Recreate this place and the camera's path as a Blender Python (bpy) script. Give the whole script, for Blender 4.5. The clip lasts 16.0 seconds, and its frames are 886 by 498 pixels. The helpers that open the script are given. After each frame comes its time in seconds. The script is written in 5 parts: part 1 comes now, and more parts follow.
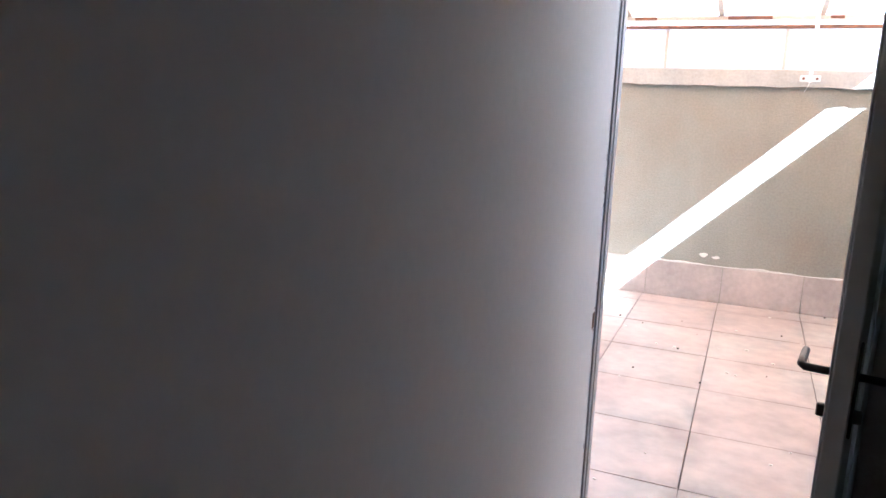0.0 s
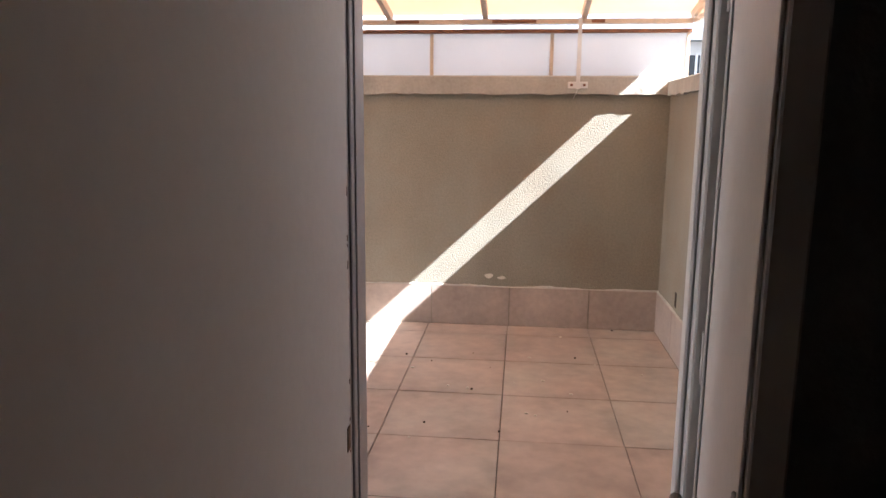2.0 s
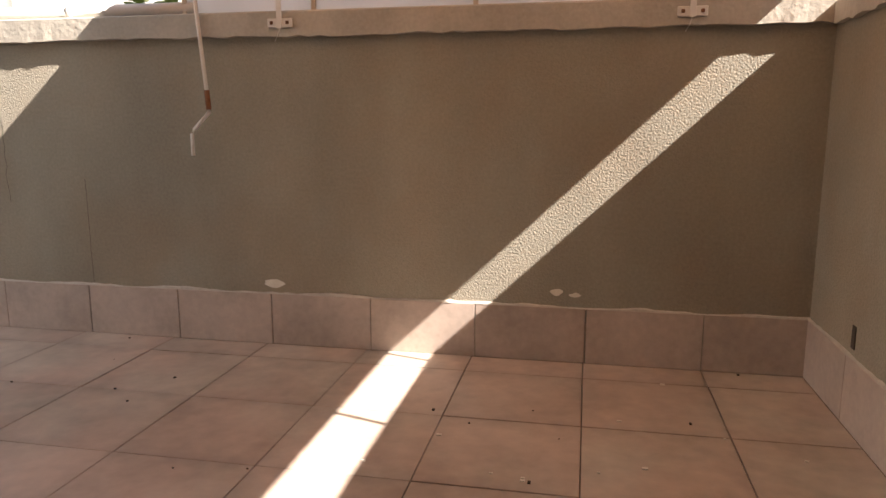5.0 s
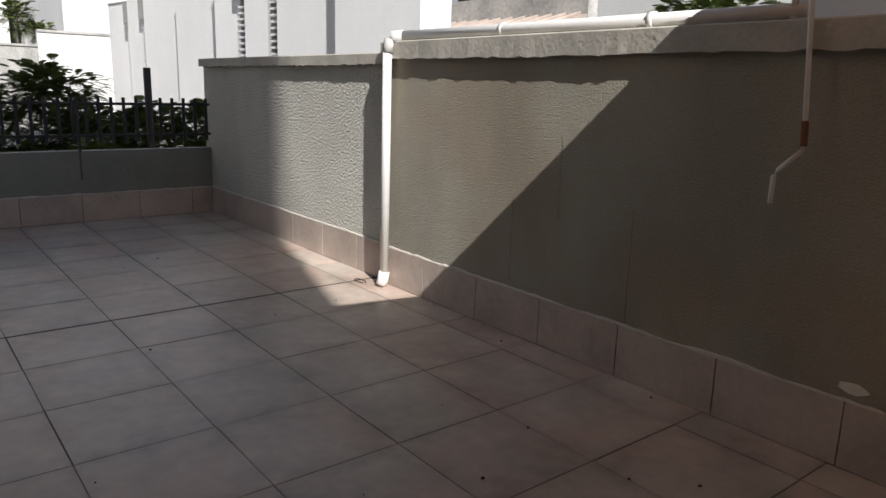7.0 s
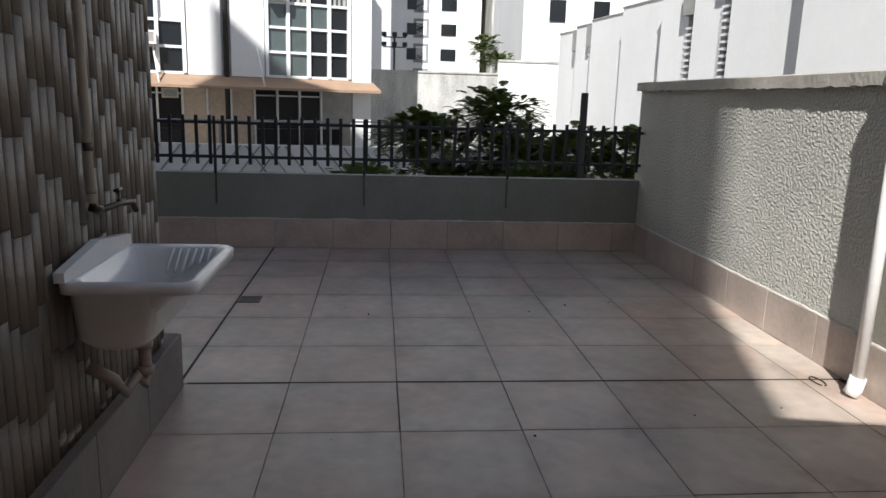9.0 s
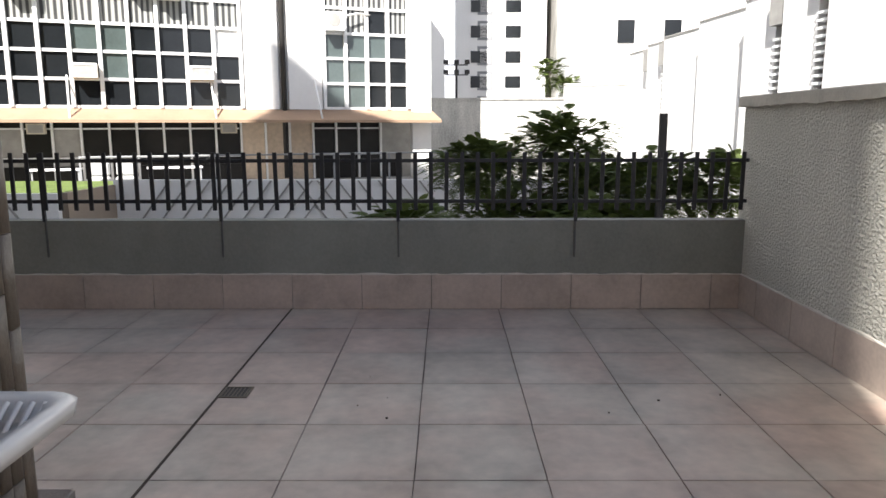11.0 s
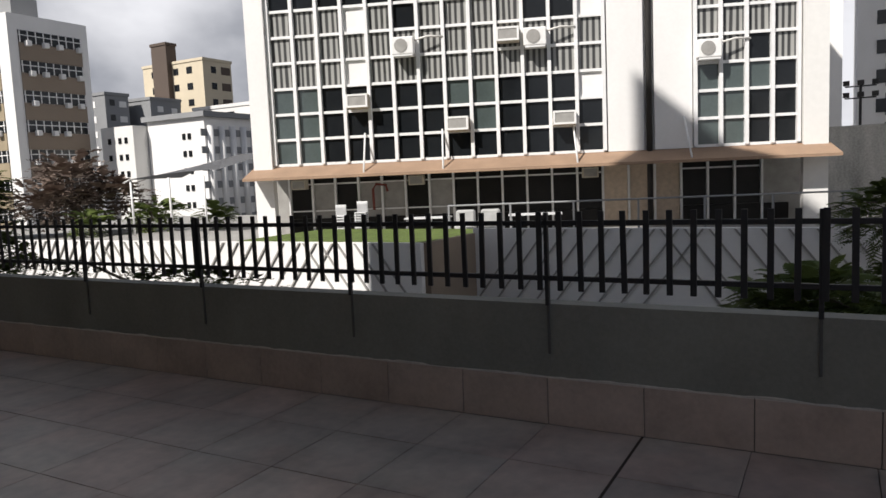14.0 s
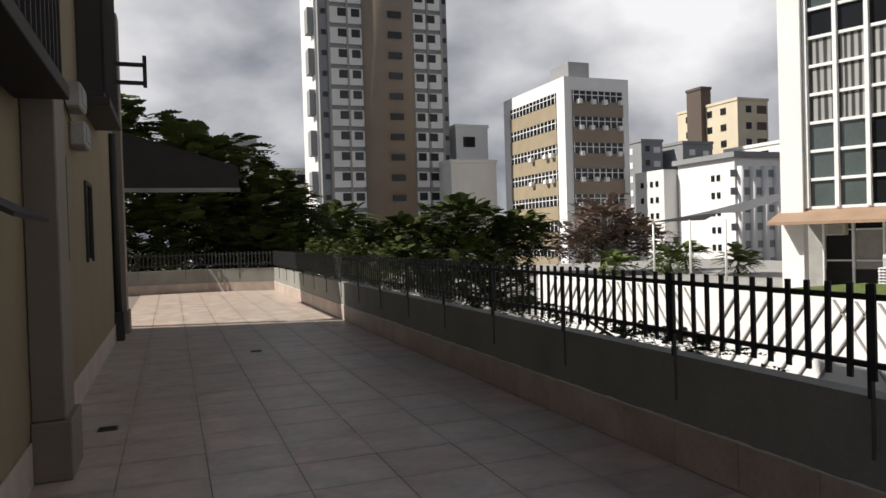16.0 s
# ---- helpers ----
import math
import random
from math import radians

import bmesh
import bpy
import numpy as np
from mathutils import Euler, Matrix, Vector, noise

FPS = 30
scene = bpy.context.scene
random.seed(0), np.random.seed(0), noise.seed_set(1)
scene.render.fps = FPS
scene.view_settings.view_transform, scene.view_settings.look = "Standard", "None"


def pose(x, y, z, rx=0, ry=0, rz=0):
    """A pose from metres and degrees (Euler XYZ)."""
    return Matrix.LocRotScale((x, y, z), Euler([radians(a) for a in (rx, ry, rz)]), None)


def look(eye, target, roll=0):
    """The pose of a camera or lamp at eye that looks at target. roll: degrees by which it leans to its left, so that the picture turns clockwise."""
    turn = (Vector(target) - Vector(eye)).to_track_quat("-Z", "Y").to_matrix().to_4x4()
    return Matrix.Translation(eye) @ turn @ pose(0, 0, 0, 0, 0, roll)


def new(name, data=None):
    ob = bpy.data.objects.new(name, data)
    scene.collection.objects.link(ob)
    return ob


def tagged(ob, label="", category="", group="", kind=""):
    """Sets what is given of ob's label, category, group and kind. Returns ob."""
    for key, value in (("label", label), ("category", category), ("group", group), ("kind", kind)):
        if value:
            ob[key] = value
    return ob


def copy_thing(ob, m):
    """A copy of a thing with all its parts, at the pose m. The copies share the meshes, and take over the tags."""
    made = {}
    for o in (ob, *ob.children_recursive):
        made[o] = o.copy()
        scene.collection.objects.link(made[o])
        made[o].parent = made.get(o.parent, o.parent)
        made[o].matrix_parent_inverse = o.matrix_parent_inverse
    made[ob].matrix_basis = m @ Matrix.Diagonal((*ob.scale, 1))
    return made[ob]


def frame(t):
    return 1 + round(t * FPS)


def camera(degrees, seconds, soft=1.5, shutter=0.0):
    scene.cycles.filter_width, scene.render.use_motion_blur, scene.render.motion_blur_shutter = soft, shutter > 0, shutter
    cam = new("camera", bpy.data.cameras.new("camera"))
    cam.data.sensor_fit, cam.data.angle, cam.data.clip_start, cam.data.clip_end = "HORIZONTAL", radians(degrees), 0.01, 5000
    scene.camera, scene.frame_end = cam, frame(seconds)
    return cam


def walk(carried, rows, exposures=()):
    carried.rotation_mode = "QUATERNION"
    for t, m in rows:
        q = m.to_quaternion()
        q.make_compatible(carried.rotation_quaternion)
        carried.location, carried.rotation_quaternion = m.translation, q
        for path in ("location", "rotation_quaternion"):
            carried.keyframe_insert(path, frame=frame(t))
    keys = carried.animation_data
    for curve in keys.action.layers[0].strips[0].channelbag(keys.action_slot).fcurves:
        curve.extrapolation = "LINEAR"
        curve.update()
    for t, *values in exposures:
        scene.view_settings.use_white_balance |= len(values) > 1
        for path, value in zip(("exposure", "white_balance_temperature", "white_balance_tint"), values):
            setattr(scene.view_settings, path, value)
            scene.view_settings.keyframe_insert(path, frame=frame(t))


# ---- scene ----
cam = camera(63.5, 16.0)
PATH = [
    (0, (-0.987, -6.161, 1.571), (-1.752, -4.359, 1.16), 2.0),
    (0.5, (-0.991, -5.937, 1.519), (-1.412, -4.02, 1.135), 0.3),
    (1, (-1.068, -5.794, 1.542), (-1.307, -3.853, 1.125), -0.7),
    (1.5, (-1.059, -5.582, 1.547), (-1.267, -3.641, 1.113), -0.6),
    (2, (-1.051, -5.366, 1.553), (-1.26, -3.408, 1.199), 0.5),
    (2.5, (-1.076, -5.068, 1.501), (-1.229, -3.092, 1.233), 0.6),
    (3, (-1.132, -4.855, 1.509), (-1.23, -2.879, 1.215), -0.2),
    (3.2, (-1.137, -4.743, 1.505), (-1.216, -2.767, 1.202), -0.3),
    (5.3, (-1.134, -3.699, 1.285), (-1.598, -1.787, 0.924), 0.9),
    (5.5, (-1.158, -3.642, 1.3), (-1.678, -1.746, 0.932), 1.8),
    (6, (-1.361, -3.404, 1.412), (-2.122, -1.62, 0.925), 2.9),
    (6.5, (-1.508, -3.209, 1.493), (-2.682, -1.665, 1.007), 1.2),
    (7, (-1.768, -3.128, 1.552), (-3.294, -1.913, 1.112), 1.7),
    (7.5, (-2.024, -3.037, 1.58), (-3.745, -2.096, 1.189), 2.1),
    (8, (-2.301, -2.994, 1.569), (-4.164, -2.381, 1.179), 1.3),
    (8.5, (-2.568, -2.835, 1.563), (-4.5, -2.509, 1.163), 1.8),
    (8.7, (-2.647, -2.798, 1.572), (-4.589, -2.552, 1.158), 1.9),
    (10.8, (-4.114, -2.523, 1.556), (-6.08, -2.497, 1.193), 0.3),
    (11, (-4.23, -2.493, 1.557), (-6.201, -2.502, 1.219), -0.1),
    (11.5, (-4.527, -2.459, 1.52), (-6.496, -2.65, 1.228), 1.2),
    (12, (-4.858, -2.42, 1.512), (-6.801, -2.763, 1.183), 1.3),
    (12.5, (-5.163, -2.499, 1.528), (-7.084, -2.93, 1.176), 0.9),
    (13, (-5.502, -2.575, 1.532), (-7.355, -3.262, 1.224), 0.9),
    (13.5, (-5.829, -2.713, 1.538), (-7.624, -3.56, 1.287), -1.3),
    (14, (-6.105, -2.837, 1.587), (-7.847, -3.8, 1.385), -2.5),
    (14.5, (-6.406, -2.927, 1.608), (-7.953, -4.186, 1.458), -1.2),
    (15, (-6.654, -3.116, 1.62), (-7.912, -4.664, 1.482), -1.5),
    (15.5, (-6.882, -3.372, 1.612), (-7.961, -5.054, 1.523), -2.0),
    (16, (-7.007, -3.325, 1.634), (-7.716, -5.195, 1.601), -1.7),
]
EXPOSURES = [
    (0.0, 4.75, 4500, 4),
    (0.5, 3.6, 4800, 7),
    (1.0, 3.1, 5300, 10),
    (1.5, 3.25, 5400, 11),
    (2.0, 3.05, 5600, 12),
    (3.2, 2.8, 5900, 13),
    (4.5, 2.4, 6500, 16),
    (5.5, 2.05, 7100, 19),
    (6.0, 1.95, 7000, 18),
    (6.5, 1.4, 6700, 14),
    (7.0, 0.45, 6100, 12),
    (7.5, 0.05, 6050, 11),
    (8.0, 0.25, 6000, 11),
    (8.7, 0.5, 6000, 10),
    (10.8, 1.5, 6250, 11),
    (12.0, 1.55, 6450, 12),
    (12.9, 1.55, 6450, 12),
    (13.4, 1.3, 6450, 12),
    (14.0, 0.15, 6350, 12),
    (14.5, -0.35, 6350, 12),
    (15.0, -0.1, 6350, 12),
    (16.0, 0.2, 6500, 11),
]
walk(cam, [(t, look(eye, target, roll)) for t, eye, target, roll in PATH], EXPOSURES)

# ---- world, sun ----
LIGHT = Vector((-1.05, 0.31, -1.0)).normalized()
ELEV = math.asin(-LIGHT.z)
world = bpy.data.worlds.new("sky")
scene.world = world
world.use_nodes = True
wn, wl = world.node_tree.nodes, world.node_tree.links
wn.clear()
w_out = wn.new("ShaderNodeOutputWorld")
w_bg = wn.new("ShaderNodeBackground")
w_sky = wn.new("ShaderNodeTexSky")
w_sky.sky_type, w_sky.sun_disc = "NISHITA", False
w_sky.sun_elevation, w_sky.sun_rotation = ELEV, math.atan2(-LIGHT.x, -LIGHT.y)
w_co = wn.new("ShaderNodeTexCoord")
w_map = wn.new("ShaderNodeMapping")
w_map.inputs["Scale"].default_value = (1.0, 1.0, 1.7)
w_noise = wn.new("ShaderNodeTexNoise")
w_noise.inputs["Scale"].default_value, w_noise.inputs["Detail"].default_value, w_noise.inputs["Roughness"].default_value = 2.6, 8, 0.47
w_tone = wn.new("ShaderNodeValToRGB")
w_tone.color_ramp.elements[0].position, w_tone.color_ramp.elements[0].color = 0.40, (3.0, 3.3, 4.0, 1)
w_tone.color_ramp.elements[1].position, w_tone.color_ramp.elements[1].color = 0.67, (16.0, 16.0, 16.2, 1)
w_sep = wn.new("ShaderNodeSeparateXYZ")
w_noise2 = wn.new("ShaderNodeTexNoise")
w_noise2.inputs["Scale"].default_value, w_noise2.inputs["Detail"].default_value = 1.7, 6
# broken cloud overhead, closing up towards the horizon
w_open = wn.new("ShaderNodeMath")
w_open.operation = "MULTIPLY_ADD"
w_open.inputs[1].default_value = -0.5
w_cover = wn.new("ShaderNodeMapRange")
w_cover.inputs["From Min"].default_value, w_cover.inputs["From Max"].default_value = 0.16, 0.3
w_mix = wn.new("ShaderNodeMix")
w_mix.data_type = "RGBA"
wl.new(w_co.outputs["Generated"], w_map.inputs["Vector"])
wl.new(w_co.outputs["Generated"], w_sep.inputs["Vector"])
wl.new(w_map.outputs["Vector"], w_noise.inputs["Vector"])
wl.new(w_map.outputs["Vector"], w_noise2.inputs["Vector"])
wl.new(w_noise.outputs["Fac"], w_tone.inputs["Fac"])
wl.new(w_sep.outputs["Z"], w_open.inputs[0])
wl.new(w_noise2.outputs["Fac"], w_open.inputs[2])
wl.new(w_open.outputs["Value"], w_cover.inputs["Value"])
wl.new(w_cover.outputs["Result"], w_mix.inputs["Factor"])
wl.new(w_sky.outputs["Color"], w_mix.inputs["A"])
wl.new(w_tone.outputs["Color"], w_mix.inputs["B"])
wl.new(w_mix.outputs["Result"], w_bg.inputs["Color"])
w_bg.inputs["Strength"].default_value = 0.05
wl.new(w_bg.outputs["Background"], w_out.inputs["Surface"])
sun = new("sun", bpy.data.lights.new("sun", "SUN"))
sun.data.energy, sun.data.angle, sun.data.color = 5.0, radians(0.53), (1.0, 0.95, 0.87)
sun.matrix_world = look((0, 0, 60), Vector((0, 0, 60)) + LIGHT)


# ---- materials ----
def mat(name, col, rough=0.8, var=0.15, scale=2.5, fine=45.0, bump=0.15, rnd=0.0, metal=0.0, streak=0.0, bump_scale=None, dist=0.01, spec=0.5, tint=None):
    """A painted, plastered or stone surface: colour varied at two scales, fine relief, and a shade of its own for each piece."""
    m = bpy.data.materials.new(name)
    m.use_nodes = True
    n, l = m.node_tree.nodes, m.node_tree.links
    b = n["Principled BSDF"]
    b.inputs["Roughness"].default_value, b.inputs["Metallic"].default_value = rough, metal
    b.inputs["Specular IOR Level"].default_value = spec
    geo = n.new("ShaderNodeNewGeometry")
    big, small = n.new("ShaderNodeTexNoise"), n.new("ShaderNodeTexNoise")
    big.inputs["Scale"].default_value, big.inputs["Detail"].default_value = scale, 6
    small.inputs["Scale"].default_value, small.inputs["Detail"].default_value = fine, 4
    mp = n.new("ShaderNodeMapping")
    mp.inputs["Scale"].default_value = (1, 1, 1 - 0.85 * streak)
    l.new(geo.outputs["Position"], mp.inputs["Vector"])
    l.new(mp.outputs["Vector"], big.inputs["Vector"])
    l.new(geo.outputs["Position"], small.inputs["Vector"])
    add = n.new("ShaderNodeMath")
    add.operation = "MULTIPLY_ADD"
    l.new(small.outputs["Fac"], add.inputs[0])
    add.inputs[1].default_value = 0.45
    l.new(big.outputs["Fac"], add.inputs[2])
    rng = n.new("ShaderNodeMapRange")
    rng.inputs["From Min"].default_value, rng.inputs["From Max"].default_value = 0.42, 1.03
    rng.inputs["To Min"].default_value, rng.inputs["To Max"].default_value = 1 - var, 1 + var
    l.new(add.outputs["Value"], rng.inputs["Value"])
    val = rng.outputs["Result"]
    if rnd:
        info = n.new("ShaderNodeObjectInfo")
        r2 = n.new("ShaderNodeMapRange")
        r2.inputs["To Min"].default_value, r2.inputs["To Max"].default_value = 1 - rnd, 1 + rnd
        l.new(info.outputs["Random"], r2.inputs["Value"])
        mu = n.new("ShaderNodeMath")
        mu.operation = "MULTIPLY"
        l.new(val, mu.inputs[0])
        l.new(r2.outputs["Result"], mu.inputs[1])
        val = mu.outputs["Value"]
    sc = n.new("ShaderNodeVectorMath")
    sc.operation = "SCALE"
    sc.inputs[0].default_value = col
    l.new(val, sc.inputs["Scale"])
    if tint:
        blot, tr, tm = n.new("ShaderNodeTexNoise"), n.new("ShaderNodeMapRange"), n.new("ShaderNodeMix")
        blot.inputs["Scale"].default_value, blot.inputs["Detail"].default_value = 1.1, 5
        blot_map, own = n.new("ShaderNodeVectorMath"), n.new("ShaderNodeObjectInfo")
        blot_map.operation = "MULTIPLY_ADD"
        l.new(own.outputs["Random"], blot_map.inputs[0])
        blot_map.inputs[1].default_value = (0.8, 0.8, 0.8)
        l.new(geo.outputs["Position"], blot_map.inputs[2])
        l.new(blot_map.outputs["Vector"], blot.inputs["Vector"])
        tr.inputs["From Min"].default_value, tr.inputs["From Max"].default_value = 0.42, 0.6
        l.new(blot.outputs["Fac"], tr.inputs["Value"])
        tm.data_type = "RGBA"
        tm.inputs["A"].default_value, tm.inputs["B"].default_value = (*col, 1), (*tint, 1)
        l.new(tr.outputs["Result"], tm.inputs["Factor"])
        l.new(tm.outputs["Result"], sc.inputs[0])
    l.new(sc.outputs["Vector"], b.inputs["Base Color"])
    if bump:
        bp = n.new("ShaderNodeBump")
        bp.inputs["Strength"].default_value, bp.inputs["Distance"].default_value = bump, dist
        src = small
        if bump_scale:
            src = n.new("ShaderNodeTexNoise")
            src.inputs["Scale"].default_value, src.inputs["Detail"].default_value = bump_scale, 3
            l.new(geo.outputs["Position"], src.inputs["Vector"])
        l.new(src.outputs["Fac"], bp.inputs["Height"])
        l.new(bp.outputs["Normal"], b.inputs["Normal"])
    rr = n.new("ShaderNodeMapRange")
    rr.inputs["To Min"].default_value, rr.inputs["To Max"].default_value = max(0.02, rough - 0.1), min(1, rough + 0.1)
    l.new(big.outputs["Fac"], rr.inputs["Value"])
    l.new(rr.outputs["Result"], b.inputs["Roughness"])
    return m


def sheet(name, col, through_light=0.5):
    """A thin sheet that lets diffuse light through."""
    m = bpy.data.materials.new(name)
    m.use_nodes = True
    n, l = m.node_tree.nodes, m.node_tree.links
    out = n["Material Output"]
    dif, tra, mix = n.new("ShaderNodeBsdfDiffuse"), n.new("ShaderNodeBsdfTranslucent"), n.new("ShaderNodeMixShader")
    geo, no, rng, sc = n.new("ShaderNodeNewGeometry"), n.new("ShaderNodeTexNoise"), n.new("ShaderNodeMapRange"), n.new("ShaderNodeVectorMath")
    no.inputs["Scale"].default_value = 1.4
    rng.inputs["To Min"].default_value, rng.inputs["To Max"].default_value = 0.85, 1.1
    sc.operation = "SCALE"
    sc.inputs[0].default_value = col
    l.new(geo.outputs["Position"], no.inputs["Vector"])
    l.new(no.outputs["Fac"], rng.inputs["Value"])
    l.new(rng.outputs["Result"], sc.inputs["Scale"])
    l.new(sc.outputs["Vector"], dif.inputs["Color"])
    l.new(sc.outputs["Vector"], tra.inputs["Color"])
    mix.inputs["Fac"].default_value = through_light
    l.new(dif.outputs["BSDF"], mix.inputs[1])
    l.new(tra.outputs["BSDF"], mix.inputs[2])
    l.new(mix.outputs["Shader"], out.inputs["Surface"])
    return m


M_GREEN = mat("green_render", (0.31, 0.288, 0.23), 0.9, 0.26, 1.3, 60, 0.6, streak=0.6, bump_scale=95, dist=0.010, tint=(0.30, 0.255, 0.19))
M_STUCCO = mat("coarse_green_stucco", (0.58, 0.56, 0.49), 0.92, 0.2, 1.3, 60, 0.9, streak=0.5, bump_scale=48, dist=0.05)
M_PARAPET = mat("smooth_grey_green_paint", (0.23, 0.232, 0.205), 0.8, 0.22, 1.6, 40, 0.15, streak=0.4)
M_FOOT = mat("weathered_grey_iron", (0.10, 0.10, 0.093), 0.7, 0.2, 8, 60, 0.1)
M_COPING = mat("coping_cement", (0.44, 0.41, 0.35), 0.85, 0.22, 3, 50, 0.4, bump_scale=30, dist=0.01)
M_TILE = mat("beige_porcelain", (0.46, 0.355, 0.29), 0.42, 0.3, 2.4, 12, 0.05, rnd=0.06, tint=(0.45, 0.39, 0.325))
# grime gathered along the joints of the floor tiles
tn, tl = M_TILE.node_tree.nodes, M_TILE.node_tree.links
t_geo, t_sep, t_no = tn.new("ShaderNodeNewGeometry"), tn.new("ShaderNodeSeparateXYZ"), tn.new("ShaderNodeTexNoise")
t_no.inputs["Scale"].default_value, t_no.inputs["Detail"].default_value = 5.0, 6
tl.new(t_geo.outputs["Position"], t_sep.inputs["Vector"])
tl.new(t_geo.outputs["Position"], t_no.inputs["Vector"])


def joint_distance(axis, offset, pitch):
    """0 in the middle of a tile, 1 at its joint."""
    val = t_sep.outputs[axis]
    for op, k in (("ADD", offset), ("DIVIDE", pitch), ("FRACT", 0), ("SUBTRACT", 0.5), ("ABSOLUTE", 0), ("MULTIPLY", 2.0)):
        nd = tn.new("ShaderNodeMath")
        nd.operation = op
        tl.new(val, nd.inputs[0])
        nd.inputs[1].default_value = k
        val = nd.outputs["Value"]
    return val


t_max, t_add, t_rng, t_mul = tn.new("ShaderNodeMath"), tn.new("ShaderNodeMath"), tn.new("ShaderNodeMapRange"), tn.new("ShaderNodeVectorMath")
t_max.operation, t_add.operation, t_mul.operation = "MAXIMUM", "MULTIPLY_ADD", "SCALE"
tl.new(joint_distance("X", 0.51, 0.6085), t_max.inputs[0])
tl.new(joint_distance("Y", 0.25, 0.597), t_max.inputs[1])
tl.new(t_no.outputs["Fac"], t_add.inputs[0])
t_add.inputs[1].default_value = 0.9
tl.new(t_max.outputs["Value"], t_add.inputs[2])
t_rng.inputs["From Min"].default_value, t_rng.inputs["From Max"].default_value = 1.15, 1.55
t_rng.inputs["To Min"].default_value, t_rng.inputs["To Max"].default_value = 1.03, 0.84
tl.new(t_add.outputs["Value"], t_rng.inputs["Value"])
t_base = tn["Principled BSDF"].inputs["Base Color"]
tl.new(t_base.links[0].from_socket, t_mul.inputs[0])
tl.new(t_rng.outputs["Result"], t_mul.inputs["Scale"])
tl.new(t_mul.outputs["Vector"], t_base)
M_SKIRT = mat("beige_skirting_tile", (0.45, 0.37, 0.315), 0.5, 0.24, 3, 30, 0.05, rnd=0.06)
# skirting tile darkened in its colour to stand for deep shade
M_SHADETILE = mat("shade_darkened_tile", (0.20, 0.18, 0.16), 0.6, 0.3, 3, 30, 0.08, rnd=0.06)
M_GROUT = mat("dark_grout", (0.20, 0.16, 0.135), 0.95, 0.25, 6, 80, 0.3)
M_BAMBOO = mat("bamboo_relief_tile", (0.145, 0.12, 0.09), 0.5, 0.25, 14, 60, 0.3, rnd=0.04, streak=0.9)
M_CEMENT = mat("grey_cement", (0.33, 0.32, 0.30), 0.9, 0.2, 3, 40, 0.3)
M_WALLW = mat("white_wall_paint", (0.74, 0.72, 0.69), 0.75, 0.05, 2, 40, 0.08)
M_FRAMEW = mat("grey_white_enamel", (0.46, 0.43, 0.42), 0.5, 0.12, 8, 50, 0.1)
M_MORTAR = mat("pale_mortar", (0.52, 0.48, 0.42), 0.95, 0.2, 8, 60, 0.4)
M_CHIP = mat("bare_wood_chip", (0.16, 0.10, 0.06), 0.9, 0.3, 20, 80, 0.4)
M_DOOR = mat("white_door_paint", (0.62, 0.58, 0.54), 0.5, 0.07, 3, 40, 0.06)
M_BRONZE = mat("dark_bronze", (0.10, 0.085, 0.07), 0.4, 0.2, 12, 60, 0.1, metal=0.8)
M_IRON = mat("black_iron_paint", (0.018, 0.018, 0.02), 0.55, 0.2, 8, 60, 0.1)
M_PVC = mat("white_pvc", (0.72, 0.70, 0.66), 0.45, 0.08, 5, 40, 0.05)
M_CREAMMETAL = mat("cream_painted_steel", (0.56, 0.45, 0.34), 0.5, 0.18, 6, 50, 0.15)
M_RUST = mat("rusty_steel", (0.20, 0.09, 0.045), 0.9, 0.3, 12, 60, 0.4)
M_ROOF = sheet("cream_translucent_sheet", (0.95, 0.76, 0.60), 0.36)
M_PANEL = sheet("white_translucent_panel", (0.82, 0.82, 0.82), 0.5)
M_CERAMIC = mat("white_ceramic", (0.78, 0.77, 0.74), 0.18, 0.05, 5, 30, 0.02)
M_PIPEG = mat("grey_plastic_pipe", (0.34, 0.29, 0.25), 0.5, 0.2, 8, 50, 0.1)
M_CONCRETE = mat("stained_concrete", (0.43, 0.42, 0.39), 0.9, 0.55, 1.2, 12, 0.3, streak=0.8)
M_WHITE = mat("white_facade_paint", (0.80, 0.79, 0.77), 0.8, 0.06, 0.6, 8, 0.05, streak=0.6)
M_WHITE2 = mat("off_white_render", (0.74, 0.73, 0.70), 0.85, 0.08, 0.3, 6, 0.05, streak=0.7)
M_CREAMB = mat("cream_render", (0.62, 0.54, 0.40), 0.85, 0.1, 0.3, 6, 0.05)
M_BROWN = mat("brown_cladding_and_shade", (0.27, 0.215, 0.165), 0.85, 0.1, 0.3, 5, 0.05)
M_TAN = mat("tan_brick_band", (0.33, 0.27, 0.18), 0.9, 0.15, 0.6, 8, 0.1)
M_GREYB = mat("grey_cladding", (0.26, 0.265, 0.27), 0.85, 0.1, 0.3, 5, 0.05)
M_DARKB = mat("dark_brown_render", (0.10, 0.075, 0.06), 0.85, 0.1, 0.3, 5, 0.05)
M_AWNING = mat("brown_awning_sheet", (0.33, 0.22, 0.145), 0.8, 0.18, 1.2, 15, 0.1)
M_GREYAWN = mat("grey_canvas", (0.2, 0.205, 0.215), 0.8, 0.1, 1.5, 15, 0.1)
M_GLASS = mat("dark_window_glass", (0.012, 0.014, 0.016), 0.06, 0.2, 1.0, 10, 0.0, spec=0.4)
M_GLASSG = mat("greenish_window_glass", (0.07, 0.09, 0.087), 0.08, 0.2, 0.8, 10, 0.0, spec=0.8)
M_CURTAIN = mat("pale_curtain_behind_glass", (0.24, 0.24, 0.225), 0.3, 0.45, 0.6, 9, 0.15, streak=0.95)
